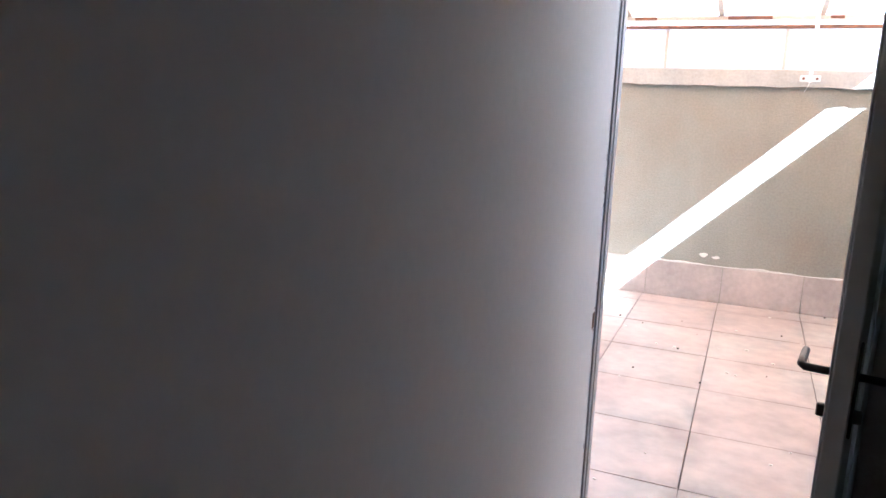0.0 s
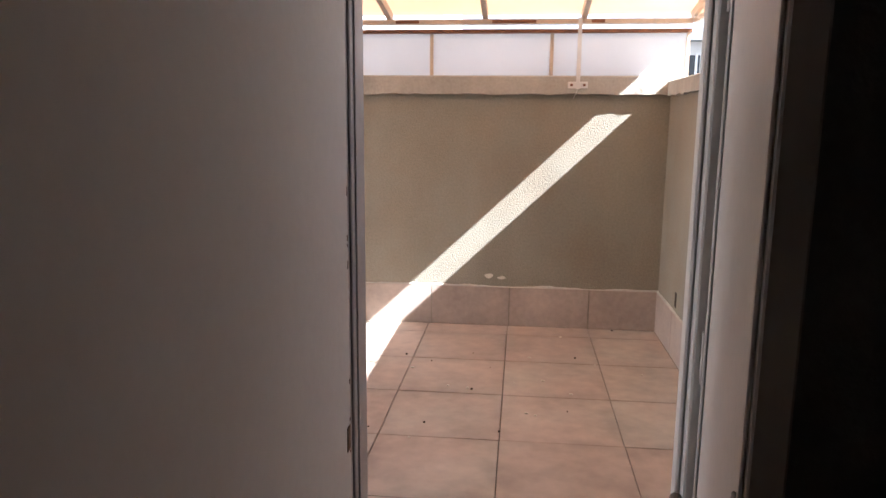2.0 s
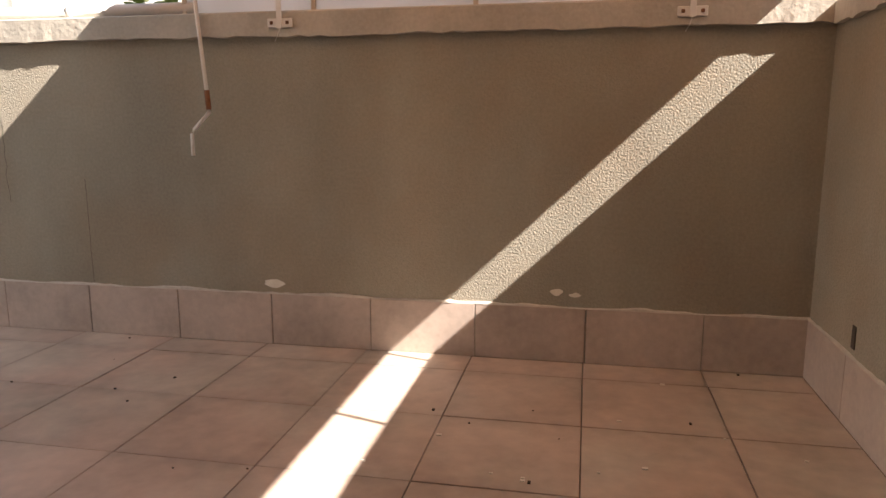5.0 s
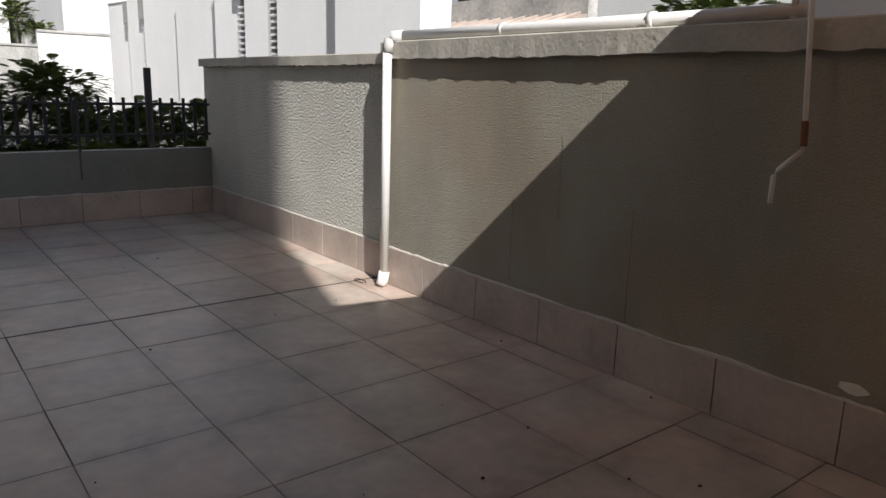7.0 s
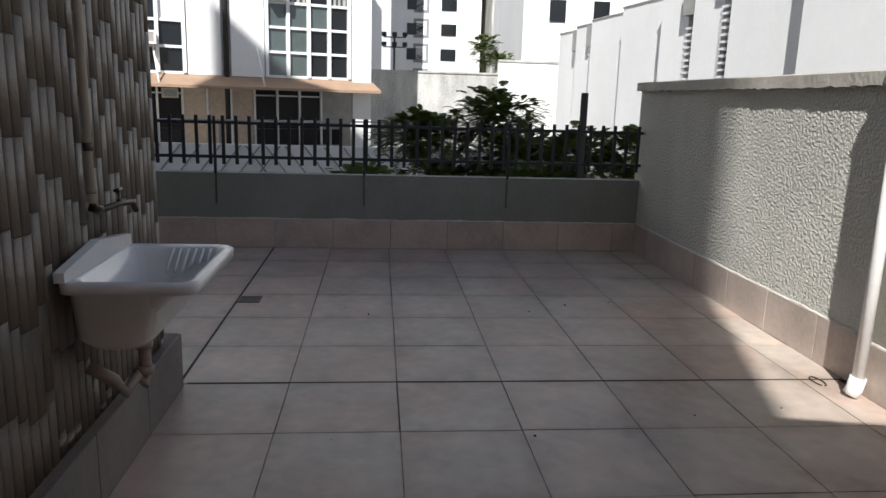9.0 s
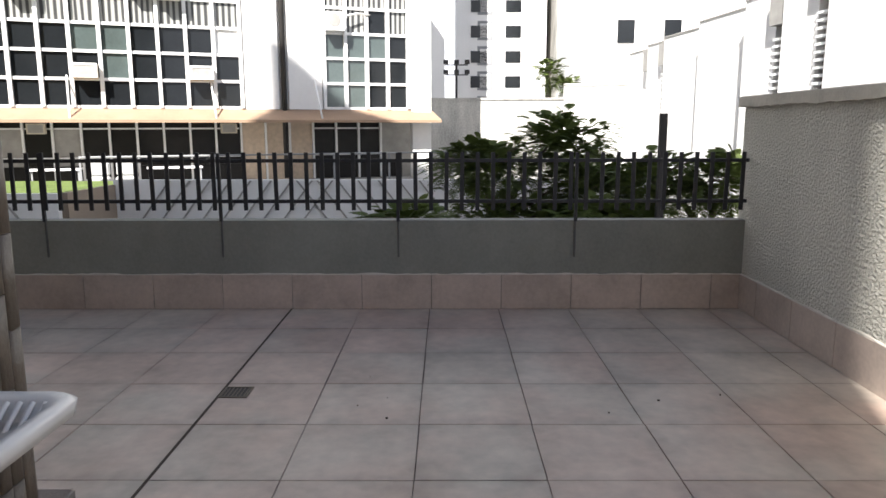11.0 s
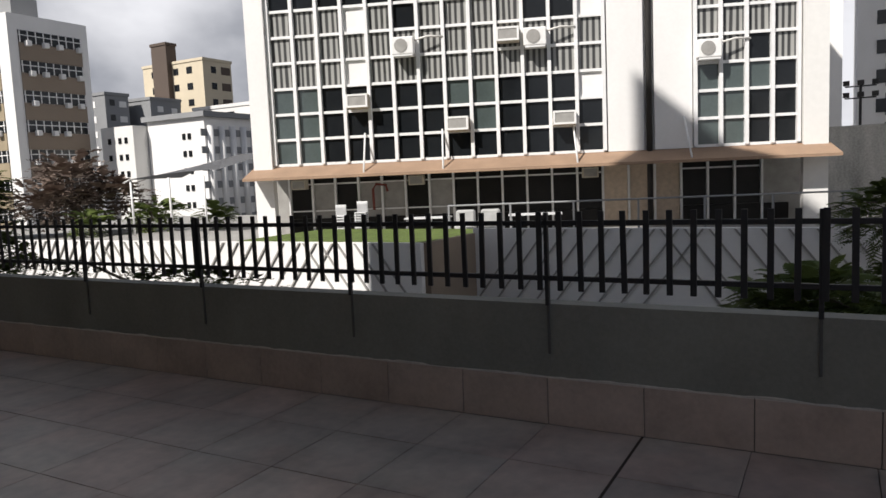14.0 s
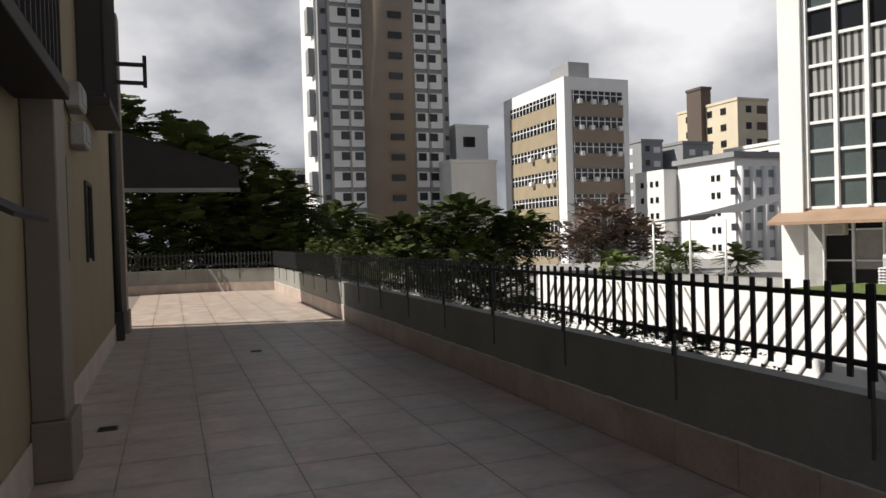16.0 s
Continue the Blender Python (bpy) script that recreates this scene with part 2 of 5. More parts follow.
M_RECESS_SHADE = mat("shopfront_recess_shade", (0.014, 0.013, 0.012), 0.35, 0.3, 1.5, 10, 0.0, spec=0.25)
M_CURTAIN.node_tree.nodes["Principled BSDF"].inputs["Roughness"].default_value = 0.25
cn, cl = M_CURTAIN.node_tree.nodes, M_CURTAIN.node_tree.links
fold = cn.new("ShaderNodeTexWave")
fold.bands_direction = "Y"
fold.inputs["Scale"].default_value, fold.inputs["Distortion"].default_value, fold.inputs["Detail"].default_value = 1.6, 3.0, 2
fold_geo = cn.new("ShaderNodeNewGeometry")
fold_map = cn.new("ShaderNodeMapping")
fold_map.inputs["Scale"].default_value = (1, 1, 0.12)
fold_ramp = cn.new("ShaderNodeValToRGB")
fold_ramp.color_ramp.elements[0].position, fold_ramp.color_ramp.elements[0].color = 0.25, (0.05, 0.05, 0.05, 1)
fold_ramp.color_ramp.elements[1].position, fold_ramp.color_ramp.elements[1].color = 0.75, (0.36, 0.36, 0.34, 1)
cl.new(fold_geo.outputs["Position"], fold_map.inputs["Vector"])
cl.new(fold_map.outputs["Vector"], fold.inputs["Vector"])
cl.new(fold.outputs["Fac"], fold_ramp.inputs["Fac"])
cl.new(fold_ramp.outputs["Color"], cn["Principled BSDF"].inputs["Base Color"])
M_ALU = mat("white_aluminium", (0.80, 0.80, 0.79), 0.45, 0.06, 4, 30, 0.02)
M_AC = mat("beige_ac_case", (0.52, 0.47, 0.38), 0.6, 0.12, 5, 40, 0.1)
M_GRASS = mat("grass", (0.12, 0.17, 0.035), 0.95, 0.4, 3, 60, 0.8, bump_scale=80, dist=0.04)
M_GROUND = mat("street_asphalt", (0.07, 0.068, 0.065), 0.95, 0.25, 0.4, 10, 0.2)
M_LEAF = mat("fern_leaf", (0.095, 0.125, 0.035), 0.6, 0.35, 2.5, 20, 0.0, spec=0.12)
M_LEAFD = mat("dark_leaf", (0.055, 0.072, 0.02), 0.7, 0.45, 1.2, 9, 0.0, spec=0.08)
M_TWIG = mat("dry_twigs", (0.17, 0.125, 0.10), 0.9, 0.3, 3, 20, 0.0)
M_BARK = mat("bark", (0.11, 0.085, 0.065), 0.95, 0.3, 5, 30, 0.5)
M_DARKMETAL = mat("dark_roof_sheet", (0.035, 0.032, 0.03), 0.8, 0.25, 2, 30, 0.1)
M_OCHRE = mat("ochre_render", (0.21, 0.165, 0.10), 0.85, 0.14, 1.5, 30, 0.15, streak=0.5)
M_STONE = mat("pale_stone_cladding", (0.19, 0.16, 0.13), 0.7, 0.15, 2.5, 30, 0.1)
M_PLASTIC = mat("white_plastic", (0.72, 0.72, 0.72), 0.4, 0.05, 5, 30, 0.0)
M_CLOTH = mat("grey_cloth", (0.42, 0.42, 0.41), 0.9, 0.2, 4, 30, 0.3)
M_RED = mat("red_paint", (0.20, 0.035, 0.02), 0.6, 0.1, 5, 30, 0.0)
M_FLAKE = mat("white_paint_flake", (0.72, 0.68, 0.60), 0.9, 0.1, 20, 60, 0.2)
M_DIRT = mat("dry_debris", (0.05, 0.035, 0.025), 0.95, 0.3, 30, 90, 0.3)


# ---- mesh helpers ----
def box(bm, x0, y0, z0, x1, y1, z1, bevel=0.0, mtx=None):
    r = bmesh.ops.create_cube(bm, size=1.0)
    vs = r["verts"]
    bmesh.ops.scale(bm, vec=(abs(x1 - x0), abs(y1 - y0), abs(z1 - z0)), verts=vs)
    bmesh.ops.translate(bm, vec=((x0 + x1) / 2, (y0 + y1) / 2, (z0 + z1) / 2), verts=vs)
    if bevel:
        es = list({e for v in vs for e in v.link_edges})
        rb = bmesh.ops.bevel(bm, geom=es, offset=bevel, segments=1, affect="EDGES", profile=0.5)
        vs = [v for v in rb["verts"]] or vs
    if mtx is not None:
        bmesh.ops.transform(bm, matrix=mtx, verts=list({v for v in vs}))
    return bm


def boxes(*specs, bevel=0.0):
    bm = bmesh.new()
    for s in specs:
        box(bm, *s, bevel=bevel)
    return bm


def tube(pts, r, seg=10, bm=None):
    """A round tube through points."""
    bm = bm or bmesh.new()
    pts = [Vector(p) for p in pts]
    rings = []
    for i, p in enumerate(pts):
        a = pts[max(i - 1, 0)]
        b = pts[min(i + 1, len(pts) - 1)]
        d = (b - a).normalized()
        up = Vector((0, 0, 1)) if abs(d.z) < 0.9 else Vector((1, 0, 0))
        u = d.cross(up).normalized()
        v = d.cross(u).normalized()
        rad = r[i] if isinstance(r, (list, tuple)) else r
        rings.append([bm.verts.new(p + rad * (math.cos(2 * math.pi * k / seg) * u + math.sin(2 * math.pi * k / seg) * v)) for k in range(seg)])
    for a, b in zip(rings, rings[1:]):
        for k in range(seg):
            f = bm.faces.new((a[k], a[(k + 1) % seg], b[(k + 1) % seg], b[k]))
            f.smooth = True
    bm.faces.new(rings[0])
    bm.faces.new(list(reversed(rings[-1])))
    bmesh.ops.recalc_face_normals(bm, faces=bm.faces)
    return bm


def mesh_of(name, bm, material):
    me = bpy.data.meshes.new(name)
    bm.to_mesh(me)
    bm.free()
    me.materials.append(material)
    return me


def part(name, bm, material, parent=None, label=""):
    ob = new(name, mesh_of(name, bm, material))
    ob.parent = parent
    if label:
        ob["label"] = label
    return ob


def thing(name, label, category, group="", kind="", at=(0, 0, 0)):
    ob = new(name)
    ob.location = at
    return tagged(ob, label, category, group, kind)


def setting(name, bm, material, label, category):
    return tagged(part(name, bm, material), label, category, "", "structure")


def piece(name, me, parent, loc, rot=(0, 0, 0), scale=(1, 1, 1)):
    ob = new(name, me)
    ob.parent = parent
    ob.location, ob.rotation_euler, ob.scale = loc, rot, scale
    return ob


def slab_mesh(name, sx, sy, sz, bevel, material):
    """A block with its centre at the origin and worn top edges."""
    return mesh_of(name, box(bmesh.new(), -sx / 2, -sy / 2, -sz / 2, sx / 2, sy / 2, sz / 2, bevel), material)


# ---- large structure ----
YS = -3.85      # north face of the house
XP = -10.26     # inner face of the fence parapet
YE = -28.2      # far end of the terrace
YEB, XM = YE - 1.1, XP + 2.1  # where the end parapet straightens
XW = -6.05      # west face of the house
ground = bmesh.new()
bmesh.ops.create_grid(ground, x_segments=40, y_segments=40, size=1500)
bmesh.ops.translate(ground, vec=(0, 0, -5.0), verts=ground.verts)
setting("ground", ground, M_GROUND, "grey asphalt city ground below the terrace", "ground")
floor = setting("floor", boxes((XP - 0.15, YE - 1.25, -0.35, 0.15, 0.15, -0.012)), M_GROUT, "terrace slab with dark grout under pale tiles", "floor")

wall_north = setting("wall_north", boxes((-6.47, 0, -0.4, 0.16, 0.15, 1.75)), M_GREEN, "rough grey-green rendered yard wall", "wall")
wall_north_west = setting("wall_north_west", boxes((XP - 0.15, 0.04, -0.4, -6.47, 0.19, 1.72)), M_STUCCO, "rough grey-green rendered terrace wall", "wall")
wall_east = setting("wall_east", boxes((0, YS, -0.4, 0.16, 0, 1.74)), M_GREEN, "smooth grey-green rendered side wall", "wall")


def coping(name, x0, y0, x1, y1, z0, z1, along_x):
    """A hand-trowelled cement capping with an uneven lower edge."""
    bm = bmesh.new()
    n = int((abs(x1 - x0) if along_x else abs(y1 - y0)) / 0.06)
    rows = []
    for i in range(n + 1):
        f = i / n
        jit = random.uniform(-0.007, 0.007) + 0.006 * noise.noise((f * 9, z0, 0))
        edge = random.uniform(-0.004, 0.004)
        if along_x:
            x = x0 + (x1 - x0) * f
            ring = [(x, y0 + edge, z0 + jit), (x, y0, z1 - 0.008), (x, y0 + 0.01, z1), (x, y1, z1), (x, y1, z0)]
        else:
            y = y0 + (y1 - y0) * f
            ring = [(x0 + edge, y, z0 + jit), (x0, y, z1 - 0.008), (x0 + 0.01, y, z1), (x1, y, z1), (x1, y, z0)]
        rows.append([bm.verts.new(p) for p in ring])
    for a, b in zip(rows, rows[1:]):
        for k in range(5):
            bm.faces.new((a[k], a[(k + 1) % 5], b[(k + 1) % 5], b[k]))
    bm.faces.new(rows[0])
    bm.faces.new(list(reversed(rows[-1])))
    bmesh.ops.recalc_face_normals(bm, faces=bm.faces)
    return setting(name, bm, M_COPING, "uneven cement coping on the rendered wall", "coping")


coping("trim_coping_north", -6.47, -0.045, 0.16, 0.17, 1.745, 1.875, True)
coping("trim_coping_north_west", XP - 0.18, -0.005, -6.472, 0.21, 1.712, 1.80, True)
coping("trim_coping_east", -0.03, YS + 0.002, 0.19, -0.047, 1.735, 1.84, False)

parapet = setting("wall_west", boxes((XP - 0.15, YE, -5.0, XP, 0.04, 0.77)), M_PARAPET, "low grey-green rendered parapet under the fence", "wall")
skew = bmesh.new()
run = math.hypot(XM - XP, YE - YEB)
box(skew, -0.14, -0.15, -5.0, run + 0.04, 0, 0.768, mtx=None)
bmesh.ops.transform(skew, matrix=pose(XP, YE, 0, 0, 0, math.degrees(math.atan2(YEB - YE, XM - XP))), verts=skew.verts)
skew_parapet = setting("wall_south_west", skew, M_PARAPET, "low rendered parapet turning off at the terrace end", "wall")
end_parapet = setting("wall_south", boxes((XM, YEB - 0.15, -5.0, 3.0, YEB, 0.77)), M_PARAPET, "low rendered parapet at the far terrace end", "wall")

# house: tall block with the door in its north face
DX0, DX1, DH = -1.43, -0.63, 2.12
house_north = bmesh.new()
for s in ((-6.42, -4.05, 0, DX0 - 0.125, YS, 11.5), (DX0 - 0.125, -4.03, 0, DX0, YS, 11.5), (DX1, -4.05, 0, 4.8, YS, 11.5), (DX0, -4.05, DH, DX1, YS, 11.5)):
    box(house_north, *s)
setting("wall_house_north", house_north, M_CEMENT, "grey rendered house wall with a narrow doorway", "wall")
setting("wall_house_corner", boxes((-6.42, -5.2, 0, -6.2, -4.052, 11.5)), M_CEMENT, "projecting rendered corner of the house", "wall")
setting("wall_house_west", boxes((XW, -18.9, 0, XW + 0.2, -4.054, 11.5)), M_OCHRE, "ochre rendered side wall of the house", "wall")
setting("wall_house_south", boxes((XW + 0.2, -18.9, 0, 4.8, -18.7, 11.5)), M_OCHRE, "ochre rendered back wall of the house", "wall")
setting("wall_house_east", boxes((4.6, -18.7, 0, 4.8, -4.052, 11.5)), M_OCHRE, "ochre rendered far wall of the house", "wall")
setting("roof", boxes((-6.45, -18.95, 11.502, 4.85, -3.83, 11.7)), M_CEMENT, "flat concrete house roof", "roof")

tower_top = bmesh.new()
prof = [(-18.5, 11.702), (YS, 11.702), (YS, 26.4), (-18.5, 35.2)]
ta, tb = [tower_top.verts.new((0.0, y, z)) for y, z in prof], [tower_top.verts.new((4.8, y, z)) for y, z in prof]
tower_top.faces.new(ta), tower_top.faces.new(list(reversed(tb)))
for k in range(4):
    tower_top.faces.new((ta[k], ta[(k + 1) % 4], tb[(k + 1) % 4], tb[k]))
bmesh.ops.recalc_face_normals(tower_top, faces=tower_top.faces)
setting("wall_tower", tower_top, M_OCHRE, "rendered tower storeys set back above the house", "wall")

# entrance room
setting("wall_room_west", boxes((-1.55, -7.6, 0, -1.378, -4.032, 2.6)), M_WALLW, "white painted passage wall with scuffs", "wall")
setting("wall_room_east", boxes((0.25, -7.6, 0, 0.4, -4.052, 2.6)), M_WALLW, "white painted room wall in shadow", "wall")
setting("wall_room_south", boxes((-1.55, -7.75, 0, 0.4, -7.602, 2.6)), M_WALLW, "white painted back wall of the room", "wall")
setting("ceiling", boxes((-1.55, -7.75, 2.602, 0.4, -4.052, 2.7)), M_WALLW, "white painted room ceiling", "ceiling")
setting("floor_room", boxes((-1.55, -7.75, -0.3, 0.4, -3.87, 0.0)), M_TILE, "beige tiled room floor", "floor")

# ---- door ----
door = thing("door_1", "narrow painted wooden door standing open inwards", "door", kind="structure")
jamb = boxes((-1.43, -4.031, 0, -1.388, -3.83, DH), (-1.388, -4.031, 0, -1.379, -3.94, DH), (-1.379, -4.015, 0, -1.373, -3.955, DH), (-1.373, -3.99, 0, -1.369, -3.965, DH), bevel=0.002)
j1 = part("jamb", jamb, M_FRAMEW, door, "grey painted jamb with chipped edges")
jamb2 = boxes((-0.668, -3.975, 0, -0.63, -3.83, DH), (-0.70, -3.96, 0, -0.668, -3.86, DH), (-0.71, -3.93, 0, -0.70, -3.89, DH), bevel=0.004)
part("jamb", jamb2, M_DOOR, door, "pale painted jamb with profile grooves")
part("door_head", boxes((-1.392, -4.06, DH - 0.05, -0.668, -3.83, DH)), M_FRAMEW, door)
strike = boxes((-1.3785, -4.062, 0.90, -1.3765, -4.038, 0.95))
part("strike_hole", strike, M_CHIP, door, "dark strike hole in the jamb")
for i in range(9):
    z = random.choice((random.uniform(0.1, 2.0), random.uniform(0.75, 1.35)))
    h = random.uniform(0.005, 0.02)
    part("paint_chip", boxes((-1.3795, -4.039, z, -1.3775, -4.039 + random.uniform(0.003, 0.006), z + h)), M_CHIP, door)
LEAF = pose(-0.643, -3.985, 0, 0, 0, -10.0)


def leaf_box(*s, bevel=0.0):
    bm = boxes(*s, bevel=bevel)
    bmesh.ops.transform(bm, matrix=LEAF, verts=bm.verts)
    return bm


leaf = part("door_leaf", leaf_box((-0.04, -0.63, 0.01, 0.0, 0.0, 2.06), bevel=0.003), M_DOOR, door, "pale painted leaf, shaded on its edge")
for y0, y1 in ((-0.055, -0.035), (-0.615, -0.60)):
    part("moulding", leaf_box((-0.046, y0, 0.05, -0.0405, y1, 2.02), bevel=0.002), M_DOOR, leaf)
for z in (0.28, 1.05, 1.75):
    part("hinge", leaf_box((-0.047, -0.02, z, -0.041, 0.012, z + 0.1), bevel=0.001), M_DOOR, leaf)
HZ = 1.045
for side, xs in ((-1, -0.0405), (1, 0.0005)):
    x1 = xs + side * 0.006
    part("lock_plate", leaf_box((min(xs, x1), -0.60, HZ - 0.13, max(xs, x1), -0.562, HZ + 0.07), bevel=0.002), M_BRONZE, leaf, "dark bronze lock plate")
    lever = tube([(xs + side * 0.004, -0.581, HZ), (xs + side * 0.055, -0.581, HZ), (xs + side * 0.062, -0.572, HZ + 0.002), (xs + side * 0.064, -0.48, HZ + 0.006)], 0.0085, 10)
    bmesh.ops.transform(lever, matrix=LEAF, verts=lever.verts)
    part("door_handle", lever, M_BRONZE, leaf, "dark bronze lever handle")
    part("thumb_turn", leaf_box((min(xs, xs + side * 0.022), -0.588, HZ - 0.1, max(xs, xs + side * 0.022), -0.574, HZ - 0.072), bevel=0.003), M_BRONZE, leaf)

# ---- fence ----
def fence(label, p0, p1, first, spacing=0.13, post_first=0.1, post_gap=1.5):
    """Iron picket fence from p0 to p1: posts let into the parapet's face, two rails, pickets."""
    p0, p1 = Vector(p0), Vector(p1)
    d = (p1 - p0).normalized()
    length = (p1 - p0).length
    rz = math.atan2(d.y, d.x)
    t = thing("fence", label, "fence")
    rail = slab_mesh("rail", length, 0.028, 0.03, 0.003, M_IRON)
    for z in (1.275, 0.935):
        piece("rail", rail, t, (p0 + p1) / 2 + Vector((0, 0, z)), (0, 0, rz))
    pick = slab_mesh("picket", 0.034, 0.016, 0.485, 0.002, M_IRON)
    post = slab_mesh("post", 0.026, 0.03, 0.575, 0.003, M_IRON)
    foot = slab_mesh("post_foot", 0.016, 0.012, 0.31, 0.002, M_FOOT)
    s, side = first, Vector((-d.y, d.x, 0)) * 0.017
    while s < length:
        q = p0 + d * s
        piece("picket", pick, t, q + side + Vector((0, 0, 1.1025)), (random.uniform(-0.01, 0.01), random.uniform(-0.012, 0.012), rz))
        s += spacing
    s = post_first
    while s < length:
        q = p0 + d * s
        piece("post", post, t, q + Vector((0, 0, 1.0525)), (0, 0, rz))
        piece("post_foot", foot, t, q - side * 0.5 + Vector((0, 0, 0.61)), (0, 0, rz))
        s += post_gap
    return t


fence("black iron picket fence on the low parapet", (XP + 0.016, 0.03, 0), (XP + 0.016, YE + 0.02, 0), 0.05, post_first=1.43)
fence("black iron picket fence turning off at the far end", (XP + 0.05, YE - 0.01, 0), (XM, YEB + 0.017, 0), 0.06, post_first=1.2)
fence("black iron picket fence across the far end", (XM + 0.03, YEB + 0.017, 0), (-2.0, YEB + 0.017, 0), 0.06, post_first=0.7)

# ---- canopy over the yard ----
canopy = thing("canopy", "cream translucent lean-to roof on painted steel rafters", "canopy")
SLOPE = 0.175


def rz_at(y):
    return 2.30 - SLOPE * y


def sloped(x0, x1, ya, yb, lo, hi, bevel=0.0):
    bm = bmesh.new()
    vs = [bm.verts.new((x, y, rz_at(y) + z)) for x in (x0, x1) for y in (ya, yb) for z in (lo, hi)]
    for q in ((0, 1, 3, 2), (4, 6, 7, 5), (0, 4, 5, 1), (2, 3, 7, 6), (0, 2, 6, 4), (1, 5, 7, 3)):
        bm.faces.new([vs[i] for i in q])
    bmesh.ops.recalc_face_normals(bm, faces=bm.faces)
    return bm


RAFT = [0.13, -0.63, -1.33, -2.03, -2.73, -3.36]
for x in RAFT:
    part("rafter", sloped(x - 0.018, x + 0.018, 0.05, YS + 0.002, -0.03, 0.03), M_CREAMMETAL, canopy, "cream painted rafter with rust")
part("eave_beam", boxes((-3.39, -0.03, 2.235, 0.118, 0.045, 2.268)), M_CREAMMETAL, canopy)
part("side_beam", boxes((0.12, YS + 0.002, 2.235, 0.15, -0.032, 2.27)), M_CREAMMETAL, canopy)
gable = bmesh.new()
gv = [gable.verts.new(p) for p in ((0.132, -0.03, 2.27), (0.132, YS + 0.01, 2.27), (0.132, YS + 0.01, rz_at(YS) - 0.03), (0.136, -0.03, 2.27), (0.136, YS + 0.01, 2.27), (0.136, YS + 0.01, rz_at(YS) - 0.03))]
for q in ((0, 1, 2), (5, 4, 3), (0, 3, 4, 1), (1, 4, 5, 2), (2, 5, 3, 0)):
    gable.faces.new([gv[i] for i in q])
bmesh.ops.recalc_face_normals(gable, faces=gable.faces)
part("gable_sheet", gable, M_ROOF, canopy)
part("eave_beam", boxes((-3.39, -0.02, 2.175, 0.118, 0.03, 2.20)), M_RUST, canopy, "rusty lower rail")
for a, b in zip(RAFT, RAFT[1:]):
    part("roof_sheet", sloped(b + 0.001, a - 0.001, 0.1, YS + 0.004, 0.031, 0.035), M_ROOF, canopy)
    part("rust_stain", boxes((b + 0.05, -0.0335, 2.24, b + random.uniform(0.12, 0.4), -0.0305, 2.262)), M_RUST, canopy)

screen = thing("windscreen", "white translucent panels framed in steel above the wall", "screen")
MULL = [0.1, -0.85, -1.72, -2.6, -3.36]
for x in MULL:
    part("mullion", boxes((x - 0.012, 0.0, 1.876, x + 0.012, 0.025, 2.174)), M_CREAMMETAL, screen)
for a, b in zip(MULL, MULL[1:]):
    part("panel", boxes((b + 0.013, 0.010, 1.876, a - 0.013, 0.014, 2.173)), M_PANEL, screen)
for y in (-0.75, -1.6, -2.5, -3.4):
    part("mullion", boxes((0.125, y - 0.01, 1.841, 0.145, y + 0.01, 2.236)), M_CREAMMETAL, screen)

for x in (-0.66, -2.77):
    strut = thing("roof_strut", "white flat steel strut bolted to the coping", "strut", "roof struts")
    part("bar", boxes((x - 0.014, -0.072, 1.78, x + 0.014, -0.064, 2.27), bevel=0.001), M_PVC, strut)
    part("bracket", boxes((x - 0.07, -0.063, 1.785, x + 0.07, -0.047, 1.832), bevel=0.003), M_PVC, strut, "white steel bracket")
    for dx in (-0.045, 0.045):
        part("bolt", boxes((x + dx - 0.009, -0.071, 1.80, x + dx + 0.009, -0.0635, 1.818), bevel=0.003), M_RUST, strut)
    part("wire_tail", tube([(x + 0.0, -0.06, 1.784), (x - 0.012, -0.062, 1.745), (x - 0.03, -0.06, 1.715)], 0.003, 6), M_PVC, strut)

# ---- pipes ----
hang = thing("conduit", "white conduit hanging from the canopy with a kinked end", "pipe")
part("tube", tube([(-3.27, -0.07, 2.2), (-3.245, -0.07, 1.85), (-3.21, -0.07, 1.42), (-3.205, -0.07, 1.34), (-3.30, -0.075, 1.245), (-3.315, -0.075, 1.22), (-3.315, -0.075, 1.10)], 0.011, 10), M_PVC, hang)
part("coupling", tube([(-3.213, -0.07, 1.46), (-3.206, -0.07, 1.355)], 0.015, 10), M_RUST, hang, "weathered coupling")
pipe = thing("downpipe", "white plastic downpipe on the green wall", "pipe")
part("riser", tube([(-6.34, -0.075, 0.06), (-6.33, -0.075, 1.84)], 0.034, 16), M_PVC, pipe)
part("elbow", tube([(-6.35, -0.10, 0.012), (-6.345, -0.085, 0.05), (-6.34, -0.075, 0.12)], 0.044, 16), M_PVC, pipe)
part("elbow", tube([(-6.33, -0.075, 1.79), (-6.33, -0.06, 1.88), (-6.31, -0.04, 1.905), (-6.23, 0.0, 1.912)], 0.042, 16), M_PVC, pipe)
part("run", tube([(-6.26, 0.0, 1.912), (-5.0, 0.02, 1.912), (-3.3, 0.03, 1.912)], 0.036, 16), M_PVC, pipe)
for x in (-5.2, -4.1):
    part("pipe_clip", tube([(x, 0.02, 1.913), (x + 0.03, 0.02, 1.913)], 0.043, 14), M_PVC, pipe)

